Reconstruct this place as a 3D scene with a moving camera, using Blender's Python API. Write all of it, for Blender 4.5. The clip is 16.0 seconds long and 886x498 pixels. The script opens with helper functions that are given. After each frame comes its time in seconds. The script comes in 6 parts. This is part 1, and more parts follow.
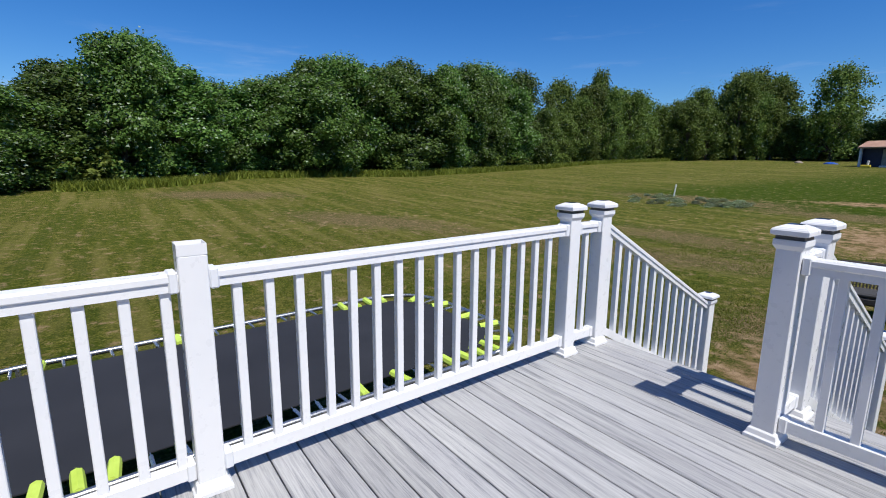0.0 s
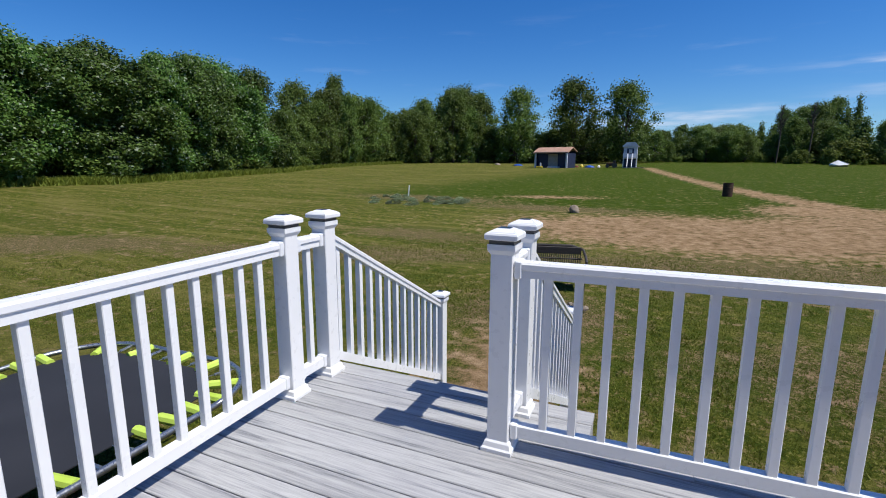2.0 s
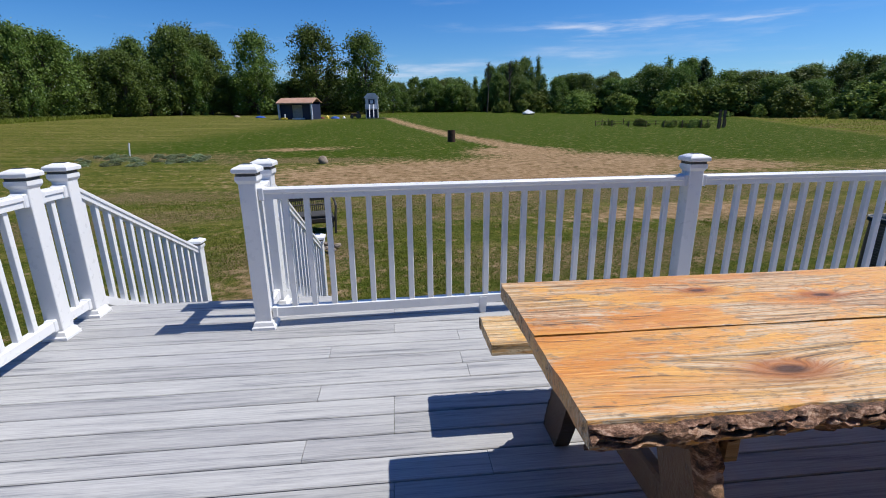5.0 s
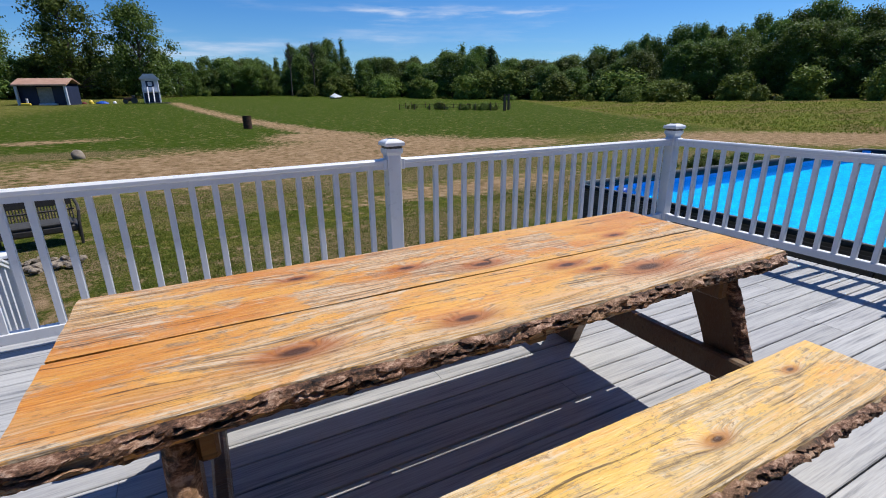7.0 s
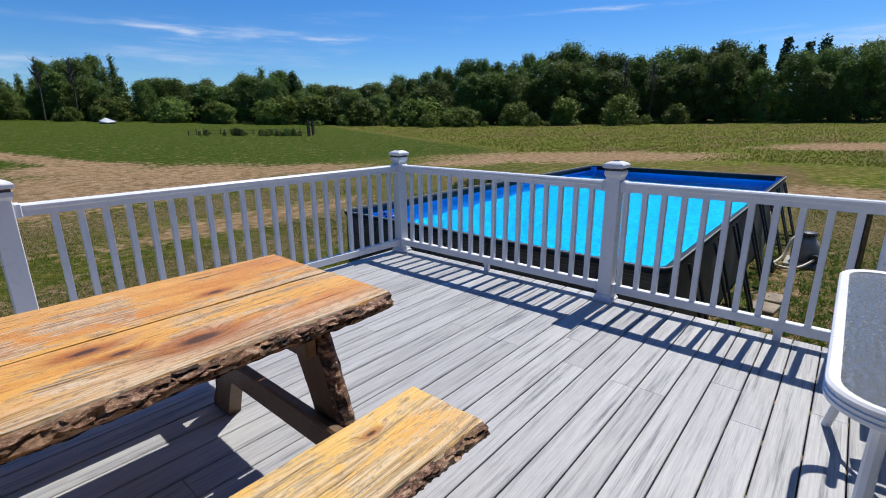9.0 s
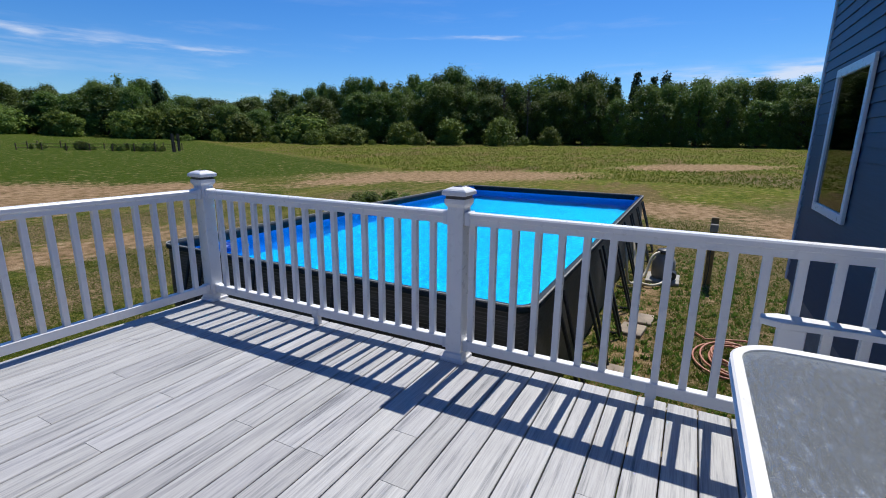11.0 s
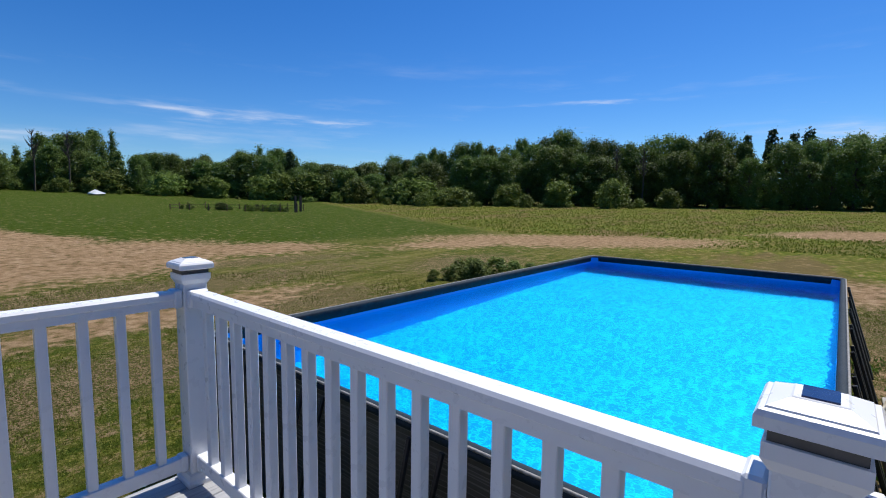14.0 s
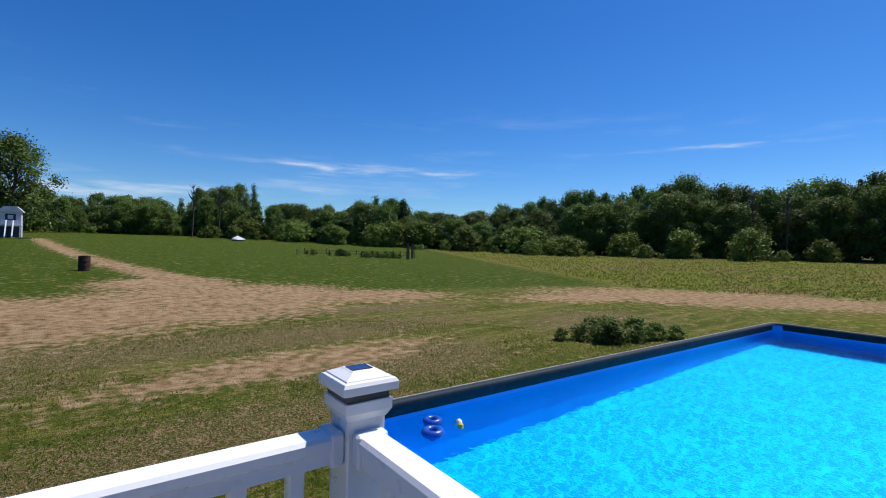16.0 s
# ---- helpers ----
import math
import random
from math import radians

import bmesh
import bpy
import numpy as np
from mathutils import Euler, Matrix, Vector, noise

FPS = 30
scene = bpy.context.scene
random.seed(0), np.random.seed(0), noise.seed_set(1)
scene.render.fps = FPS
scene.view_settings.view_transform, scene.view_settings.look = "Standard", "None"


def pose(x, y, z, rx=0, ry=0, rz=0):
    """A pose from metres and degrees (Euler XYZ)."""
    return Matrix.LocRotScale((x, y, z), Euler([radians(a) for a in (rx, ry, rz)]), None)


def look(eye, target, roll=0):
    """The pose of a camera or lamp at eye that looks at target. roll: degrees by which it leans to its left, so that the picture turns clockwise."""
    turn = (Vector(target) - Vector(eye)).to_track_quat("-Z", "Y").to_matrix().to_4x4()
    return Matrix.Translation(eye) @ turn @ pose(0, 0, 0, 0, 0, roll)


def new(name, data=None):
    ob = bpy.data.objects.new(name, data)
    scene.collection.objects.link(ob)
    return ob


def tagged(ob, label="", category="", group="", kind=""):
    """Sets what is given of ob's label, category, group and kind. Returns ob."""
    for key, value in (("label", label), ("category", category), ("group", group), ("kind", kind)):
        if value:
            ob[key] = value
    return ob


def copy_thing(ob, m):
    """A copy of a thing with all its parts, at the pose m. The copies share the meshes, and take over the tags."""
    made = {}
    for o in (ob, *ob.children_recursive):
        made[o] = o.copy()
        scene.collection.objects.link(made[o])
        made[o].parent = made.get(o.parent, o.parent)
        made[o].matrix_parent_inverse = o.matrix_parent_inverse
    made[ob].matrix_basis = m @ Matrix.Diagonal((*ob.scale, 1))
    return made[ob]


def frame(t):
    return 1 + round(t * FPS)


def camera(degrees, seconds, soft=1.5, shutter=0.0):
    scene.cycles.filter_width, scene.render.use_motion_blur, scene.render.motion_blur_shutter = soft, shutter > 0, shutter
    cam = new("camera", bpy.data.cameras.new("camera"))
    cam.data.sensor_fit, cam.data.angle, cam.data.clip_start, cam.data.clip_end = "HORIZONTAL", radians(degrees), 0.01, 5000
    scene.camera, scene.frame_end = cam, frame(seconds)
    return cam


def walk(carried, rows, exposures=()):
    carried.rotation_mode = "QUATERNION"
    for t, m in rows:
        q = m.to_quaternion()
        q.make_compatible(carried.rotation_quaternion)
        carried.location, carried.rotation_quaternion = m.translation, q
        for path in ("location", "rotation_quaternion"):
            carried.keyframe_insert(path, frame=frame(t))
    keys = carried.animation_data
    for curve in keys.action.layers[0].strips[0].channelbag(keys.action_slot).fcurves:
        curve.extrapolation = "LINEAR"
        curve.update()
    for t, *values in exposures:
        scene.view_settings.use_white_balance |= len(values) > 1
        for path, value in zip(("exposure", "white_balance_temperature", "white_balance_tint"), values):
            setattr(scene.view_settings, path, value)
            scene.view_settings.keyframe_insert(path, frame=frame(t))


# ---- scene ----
cam = camera(86.8, 16.0, 1.0)
PATH = [
    (0, (-5.211, -2.647, 1.324), (-6.798, -1.489, 0.951), 0.5),
    (0.5, (-5.257, -2.461, 1.324), (-6.712, -1.137, 0.964), 0.6),
    (1, (-5.35, -2.303, 1.323), (-6.641, -0.818, 0.968), 0.5),
    (1.5, (-5.408, -2.173, 1.322), (-6.464, -0.511, 0.97), 0.3),
    (2, (-5.394, -2.113, 1.326), (-6.186, -0.311, 0.972), 0.2),
    (2.5, (-5.331, -2.172, 1.333), (-5.947, -0.303, 0.976), -0.1),
    (3, (-5.252, -2.307, 1.333), (-5.699, -0.391, 0.973), -0.0),
    (3.2, (-5.242, -2.372, 1.332), (-5.623, -0.442, 0.972), -0.0),
    (5.3, (-5.008, -3.112, 1.32), (-4.687, -1.222, 0.749), -0.6),
    (5.5, (-4.947, -3.124, 1.318), (-4.529, -1.255, 0.741), -0.6),
    (6, (-4.727, -3.123, 1.314), (-4.133, -1.307, 0.723), -0.7),
    (6.5, (-4.53, -3.145, 1.317), (-3.768, -1.396, 0.717), -0.7),
    (7, (-4.311, -3.244, 1.337), (-3.44, -1.553, 0.719), -0.7),
    (7.5, (-4.114, -3.35, 1.348), (-3.148, -1.71, 0.733), -0.6),
    (8, (-3.884, -3.382, 1.349), (-2.749, -1.838, 0.775), -0.5),
    (8.5, (-3.647, -3.419, 1.347), (-2.326, -2.018, 0.805), -0.5),
    (9, (-3.384, -3.513, 1.345), (-1.926, -2.251, 0.815), -0.5),
    (9.5, (-3.159, -3.533, 1.339), (-1.614, -2.379, 0.81), -0.1),
    (10, (-2.907, -3.496, 1.319), (-1.285, -2.451, 0.794), -0.1),
    (10.2, (-2.815, -3.488, 1.314), (-1.157, -2.503, 0.785), -0.1),
    (12.3, (-1.636, -3.052, 1.313), (0.114, -2.165, 0.922), 0.3),
    (12.5, (-1.521, -2.987, 1.319), (0.207, -2.048, 0.956), 0.4),
    (13, (-1.301, -2.781, 1.309), (0.352, -1.705, 0.975), 0.7),
    (13.5, (-1.095, -2.509, 1.321), (0.498, -1.331, 1.043), 0.8),
    (14, (-0.865, -2.241, 1.331), (0.651, -0.954, 1.122), 0.8),
    (14.5, (-0.739, -1.942, 1.332), (0.702, -0.566, 1.165), 1.1),
    (15, (-0.658, -1.591, 1.352), (0.736, -0.161, 1.231), 1.2),
    (15.5, (-0.56, -1.309, 1.364), (0.76, 0.193, 1.317), 1.3),
    (16, (-0.541, -1.06, 1.365), (0.659, 0.54, 1.351), 1.5),
]
WALK = [(t, look(eye, target, roll)) for t, eye, target, roll in PATH]
walk(cam, WALK)

# ---- light ----
SUN_ELEV, SUN_TURN = radians(59.5), radians(90)
world = bpy.data.worlds.new("sky")
scene.world = world
world.use_nodes = True
wn, wl = world.node_tree.nodes, world.node_tree.links
wn.clear()
w_out = wn.new("ShaderNodeOutputWorld")
w_bg = wn.new("ShaderNodeBackground")
w_sky = wn.new("ShaderNodeTexSky")
w_sky.sky_type = "NISHITA"
w_sky.sun_disc = False
w_sky.sun_elevation, w_sky.sun_rotation = SUN_ELEV, SUN_TURN
w_sky.altitude, w_sky.air_density, w_sky.dust_density, w_sky.ozone_density = 200, 1.0, 0.3, 2.5
w_bg.inputs["Strength"].default_value = 0.071
# thin high streaks of cloud low over the woods
w_co = wn.new("ShaderNodeTexCoord")
w_map = wn.new("ShaderNodeMapping")
w_map.inputs["Scale"].default_value = (1.6, 1.6, 13.0)
w_map.inputs["Rotation"].default_value = (0.03, -0.05, 0)
w_no = wn.new("ShaderNodeTexNoise")
w_no.inputs["Scale"].default_value, w_no.inputs["Detail"].default_value = 1.9, 6
w_no.inputs["Roughness"].default_value = 0.62
w_ramp = wn.new("ShaderNodeMapRange")
w_ramp.inputs["From Min"].default_value, w_ramp.inputs["From Max"].default_value = 0.55, 0.80
w_sep = wn.new("ShaderNodeSeparateXYZ")
w_low = wn.new("ShaderNodeMapRange")
w_low.inputs["From Min"].default_value, w_low.inputs["From Max"].default_value = 0.30, 0.08
w_mul = wn.new("ShaderNodeMath")
w_mul.operation = "MULTIPLY"
w_mix = wn.new("ShaderNodeMix")
w_mix.data_type = "RGBA"
w_mix.inputs["B"].default_value = (9.0, 10.0, 12.0, 1)
w_hue = wn.new("ShaderNodeHueSaturation")
w_hue.inputs["Saturation"].default_value, w_hue.inputs["Value"].default_value = 1.36, 1.0
w_tint = wn.new("ShaderNodeMix")
w_tint.data_type, w_tint.blend_type = "RGBA", "MULTIPLY"
w_tint.inputs["Factor"].default_value = 1.0
w_tint.inputs["B"].default_value = (0.79, 1.12, 1.54, 1)
wl.new(w_co.outputs["Generated"], w_map.inputs["Vector"])
wl.new(w_map.outputs["Vector"], w_no.inputs["Vector"])
wl.new(w_no.outputs["Fac"], w_ramp.inputs["Value"])
wl.new(w_co.outputs["Generated"], w_sep.inputs["Vector"])
wl.new(w_sep.outputs["Z"], w_low.inputs["Value"])
wl.new(w_ramp.outputs["Result"], w_mul.inputs[0])
wl.new(w_low.outputs["Result"], w_mul.inputs[1])


def sky_math(op, p, q=0.0, r=None):
    k = wn.new("ShaderNodeMath")
    k.operation = op
    for sock, v in zip(k.inputs, (p, q, r)):
        if isinstance(v, (int, float)):
            sock.default_value = v
        elif v is not None:
            wl.new(v, sock)
    return k.outputs[0]


# wind-drawn wisps and low banks: bearing and height (radians), half widths, strength
WISPS = [(0.41, 0.158, 0.13, 0.008, 0.8), (0.60, 0.151, 0.12, 0.005, 0.5), (0.38, 0.116, 0.10, 0.010, 0.4), (1.20, 0.187, 0.12, 0.005, 0.5), (1.00, 0.183, 0.08, 0.004, 0.2),
         (1.68, 0.116, 0.19, 0.010, 1.0), (1.90, 0.126, 0.20, 0.012, 0.9), (0.0, 0.083, 0.20, 0.011, 0.75), (0.36, 0.105, 0.09, 0.005, 0.3), (-1.40, 0.164, 0.03, 0.003, 0.3)]
w_az = sky_math("ARCTAN2", w_sep.outputs["X"], w_sep.outputs["Y"])
w_el = sky_math("MULTIPLY_ADD", sky_math("SUBTRACT", w_no.outputs["Fac"], 0.5), 0.075, w_sep.outputs["Z"])
w_sum = sky_math("MULTIPLY", w_mul.outputs["Value"], 0.35)
for w_a, w_e, w_w, w_h, w_s in WISPS:
    w_u = sky_math("MULTIPLY", sky_math("SUBTRACT", w_az, w_a), 1 / w_w)
    w_v = sky_math("MULTIPLY", sky_math("SUBTRACT", w_el, w_e), 1 / w_h)
    w_d = sky_math("MULTIPLY_ADD", w_u, w_u, sky_math("MULTIPLY", w_v, w_v))
    w_g = sky_math("EXPONENT", sky_math("MULTIPLY", w_d, -1.0))
    w_sum = sky_math("MULTIPLY_ADD", w_g, w_s * 0.75, w_sum)
w_fine = wn.new("ShaderNodeTexNoise")
w_fine.inputs["Scale"].default_value, w_fine.inputs["Detail"].default_value = 7.0, 7
wl.new(w_map.outputs["Vector"], w_fine.inputs["Vector"])
w_rag = sky_math("MULTIPLY", w_sum, sky_math("MULTIPLY_ADD", w_fine.outputs["Fac"], 4.2, -1.35))
w_cap = sky_math("MINIMUM", sky_math("MAXIMUM", w_rag, 0.0), 0.85)
wl.new(w_cap, w_mix.inputs["Factor"])
wl.new(w_sky.outputs["Color"], w_hue.inputs["Color"])
wl.new(w_hue.outputs["Color"], w_tint.inputs["A"])
wl.new(w_tint.outputs["Result"], w_mix.inputs["A"])
wl.new(w_mix.outputs["Result"], w_bg.inputs["Color"])
wl.new(w_bg.outputs["Background"], w_out.inputs["Surface"])

sun = new("sun", bpy.data.lights.new("sun", "SUN"))
sun.data.energy, sun.data.angle, sun.data.color = 5.0, radians(0.5), (1.0, 0.96, 0.89)
SUN_DIR = Vector((math.cos(SUN_ELEV), -0.02, math.sin(SUN_ELEV))).normalized()
sun.matrix_world = look(SUN_DIR * 60, (0, 0, 0))
scene.view_settings.exposure = 0.12


# ---- materials ----
def material(name):
    m = bpy.data.materials.new(name)
    m.use_nodes = True
    m.node_tree.nodes.clear()
    n, l = m.node_tree.nodes, m.node_tree.links
    out = n.new("ShaderNodeOutputMaterial")
    b = n.new("ShaderNodeBsdfPrincipled")
    l.new(b.outputs["BSDF"], out.inputs["Surface"])
    return m, n, l, b, out


def nz(n, l, scale, detail=4, rough=0.55, vec=None, stretch=None, kind="Object"):
    """A noise texture on object coordinates, or on vec."""
    t = n.new("ShaderNodeTexNoise")
    t.inputs["Scale"].default_value, t.inputs["Detail"].default_value, t.inputs["Roughness"].default_value = scale, detail, rough
    if vec is None:
        co = n.new("ShaderNodeTexCoord")
        vec = co.outputs[kind]
    if stretch:
        mp = n.new("ShaderNodeMapping")
        mp.inputs["Scale"].default_value = stretch
        l.new(vec, mp.inputs["Vector"])
        vec = mp.outputs["Vector"]
    l.new(vec, t.inputs["Vector"])
    return t.outputs["Fac"]


def ramp(n, l, fac, stops):
    r = n.new("ShaderNodeValToRGB")
    e = r.color_ramp.elements
    while len(e) < len(stops):
        e.new(0.5)
    for k, (p, c) in zip(e, stops):
        k.position, k.color = p, (*c, 1)
    l.new(fac, r.inputs["Fac"])
    return r.outputs["Color"]


def rng_map(n, l, v, a, b, c=0.0, d=1.0):
    r = n.new("ShaderNodeMapRange")
    for k, val in zip(("From Min", "From Max", "To Min", "To Max"), (a, b, c, d)):
        r.inputs[k].default_value = val
    l.new(v, r.inputs["Value"])
    return r.outputs["Result"]


def mixc(n, l, fac, a, b, mode="MIX"):
    m = n.new("ShaderNodeMix")
    m.data_type, m.blend_type = "RGBA", mode
    for sock, v in (("Factor", fac), ("A", a), ("B", b)):
        if isinstance(v, (int, float)):
            m.inputs[sock].default_value = v
        elif isinstance(v, tuple):
            m.inputs[sock].default_value = (*v, 1)
        else:
            l.new(v, m.inputs[sock])
    return m.outputs["Result"]


def bump(n, l, b, height, strength=0.3, dist=0.01):
    k = n.new("ShaderNodeBump")
    k.inputs["Strength"].default_value, k.inputs["Distance"].default_value = strength, dist
    l.new(height, k.inputs["Height"])
    l.new(k.outputs["Normal"], b.inputs["Normal"])
    return k


def plain(name, c1, c2, scale=6.0, rough=0.5, metal=0.0, bump_s=0.15, bump_d=0.003, fine=60.0, spec=0.5):
    m, n, l, b, out = material(name)
    f = nz(n, l, scale, 5, 0.6)
    l.new(ramp(n, l, f, [(0.3, c1), (0.7, c2)]), b.inputs["Base Color"])
    g = nz(n, l, fine, 3)
    l.new(rng_map(n, l, g, 0.3, 0.7, rough - 0.08, rough + 0.08), b.inputs["Roughness"])
    b.inputs["Metallic"].default_value = metal
    b.inputs["Specular IOR Level"].default_value = spec
    bump(n, l, b, g, bump_s, bump_d)
    return m


M = {}
M["vinyl"] = plain("white_vinyl", (0.74, 0.75, 0.77), (0.80, 0.80, 0.81), 2.5, 0.32, 0, 0.05, 0.001, 25)
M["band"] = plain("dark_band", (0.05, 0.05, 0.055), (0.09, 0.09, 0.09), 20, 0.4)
M["bracket"] = plain("bracket_plastic", (0.68, 0.70, 0.74), (0.76, 0.77, 0.79), 5, 0.4, 0, 0.05, 0.001)
M["solar"] = plain("solar_cell", (0.01, 0.02, 0.07), (0.02, 0.035, 0.11), 30, 0.12)
M["concrete"] = plain("concrete", (0.22, 0.21, 0.19), (0.34, 0.33, 0.30), 3, 0.85, 0, 0.5, 0.006, 40)
M["stone"] = plain("pale_stone", (0.15, 0.12, 0.09), (0.34, 0.28, 0.215), 4, 0.9, 0, 0.6, 0.01, 25)
M["steel"] = plain("galvanised_tube", (0.42, 0.43, 0.44), (0.56, 0.57, 0.58), 8, 0.32, 0.9, 0.1, 0.001)
M["blacktube"] = plain("dark_tube", (0.02, 0.021, 0.023), (0.04, 0.04, 0.043), 8, 0.4, 0.2)
M["mat"] = plain("black_mat", (0.013, 0.014, 0.018), (0.022, 0.023, 0.028), 1.5, 0.75, 0, 0.3, 0.001, 300)
M["foam"] = plain("lime_foam", (0.42, 0.58, 0.06), (0.55, 0.72, 0.12), 5, 0.7, 0, 0.3, 0.002)
M["redcloth"] = plain("dark_red_cloth", (0.10, 0.012, 0.014), (0.16, 0.02, 0.02), 6, 0.8)
M["bluecloth"] = plain("blue_plastic", (0.01, 0.06, 0.32), (0.02, 0.09, 0.45), 6, 0.3)
M["yellow"] = plain("yellow_plastic", (0.65, 0.45, 0.03), (0.75, 0.55, 0.05), 6, 0.4)
M["green_toy"] = plain("green_plastic", (0.05, 0.3, 0.06), (0.08, 0.4, 0.08), 6, 0.4)
M["whiteplastic"] = plain("white_plastic", (0.70, 0.70, 0.70), (0.78, 0.78, 0.78), 4, 0.35, 0, 0.1, 0.002, 30)
M["navy"] = plain("navy_siding", (0.010, 0.016, 0.045), (0.018, 0.026, 0.065), 2, 0.6)
M["tanroof"] = plain("tan_metal_roof", (0.36, 0.20, 0.13), (0.50, 0.31, 0.21), 1.2, 0.45, 0, 0.2, 0.004)
M["shedwhite"] = plain("weathered_white_paint", (0.42, 0.45, 0.52), (0.60, 0.62, 0.68), 2, 0.6)
M["darkwood"] = plain("dark_wood", (0.05, 0.032, 0.018), (0.11, 0.07, 0.04), 6, 0.75, 0, 0.5, 0.004, 40)
M["postwood"] = plain("treated_wood", (0.14, 0.10, 0.045), (0.26, 0.19, 0.09), 7, 0.8, 0, 0.5, 0.004, 50)
M["stumptop"] = plain("cut_wood", (0.40, 0.30, 0.17), (0.55, 0.43, 0.27), 9, 0.8, 0, 0.5, 0.005)
M["rust"] = plain("rusty_steel", (0.03, 0.018, 0.012), (0.09, 0.045, 0.025), 5, 0.8, 0.3, 0.4, 0.004)
M["hose"] = plain("terracotta_hose", (0.34, 0.13, 0.08), (0.48, 0.22, 0.14), 5, 0.5)
M["creamhose"] = plain("cream_hose", (0.50, 0.45, 0.33), (0.62, 0.57, 0.45), 5, 0.5)
M["pump"] = plain("grey_pump_plastic", (0.20, 0.19, 0.17), (0.30, 0.28, 0.25), 5, 0.5)
M["wicker"] = plain("dark_wicker", (0.02, 0.016, 0.014), (0.05, 0.042, 0.036), 30, 0.6, 0, 0.8, 0.004, 90)
M["cushion"] = plain("dark_grey_cushion", (0.03, 0.03, 0.032), (0.05, 0.05, 0.052), 8, 0.85)
M["trunk"] = plain("tree_bark", (0.045, 0.035, 0.026), (0.12, 0.095, 0.07), 5, 0.9, 0, 0.8, 0.03, 15)
M["fascia"] = plain("grey_fascia", (0.26, 0.26, 0.27), (0.33, 0.33, 0.34), 4, 0.6)


def deck_material():
    m, n, l, b, out = material("grey_composite_board")
    co = n.new("ShaderNodeTexCoord")
    info = n.new("ShaderNodeObjectInfo")
    off = n.new("ShaderNodeVectorMath")
    off.operation = "ADD"
    mul = n.new("ShaderNodeMath")
    mul.operation = "MULTIPLY"
    mul.inputs[1].default_value = 50
    l.new(info.outputs["Random"], mul.inputs[0])
    l.new(co.outputs["Object"], off.inputs[0])
    l.new(mul.outputs[0], off.inputs[1])
    v = off.outputs[0]
    s1 = nz(n, l, 1.0, 6, 0.7, v, (1.3, 34, 1))
    s2 = nz(n, l, 1.0, 4, 0.7, v, (5, 150, 1))
    s3 = nz(n, l, 0.8, 3, 0.5, v)
    c = ramp(n, l, s1, [(0.30, (0.15, 0.155, 0.17)), (0.40, (0.33, 0.335, 0.345)), (0.48, (0.44, 0.44, 0.443)), (0.70, (0.50, 0.50, 0.50))])
    c2 = ramp(n, l, s2, [(0.32, (0.60, 0.60, 0.62)), (0.6, (1, 1, 1))])
    c = mixc(n, l, 0.75, c, c2, "MULTIPLY")
    c3 = ramp(n, l, s3, [(0.3, (0.86, 0.86, 0.88)), (0.7, (1, 1, 0.985))])
    c = mixc(n, l, 1.0, c, c3, "MULTIPLY")
    hue = n.new("ShaderNodeHueSaturation")
    l.new(c, hue.inputs["Color"])
    l.new(rng_map(n, l, info.outputs["Random"], 0, 1, 0.86, 1.08), hue.inputs["Value"])
    l.new(hue.outputs["Color"], b.inputs["Base Color"])
    l.new(rng_map(n, l, s2, 0.3, 0.7, 0.5, 0.68), b.inputs["Roughness"])
    b.inputs["Specular IOR Level"].default_value = 0.35
    bump(n, l, b, s2, 0.35, 0.0016)
    return m


M["deck"] = deck_material()


TOP_KNOTS = [(-0.665, -0.235, 1.0), (-0.195, -0.28, 0.8), (0.355, -0.075, 0.8), (0.60, -0.235, 1.3), (0.085, 0.085, 0.9), (-0.185, 0.185, 0.7), (-0.565, 0.275, 0.6), (0.80, 0.12, 0.6), (0.42, -0.16, 0.6)]
SEAT_KNOTS = [(-0.5, -0.65, 0.5), (0.35, -0.72, 0.5), (0.9, -0.62, 0.4), (0.0, 0.7, 0.6)]


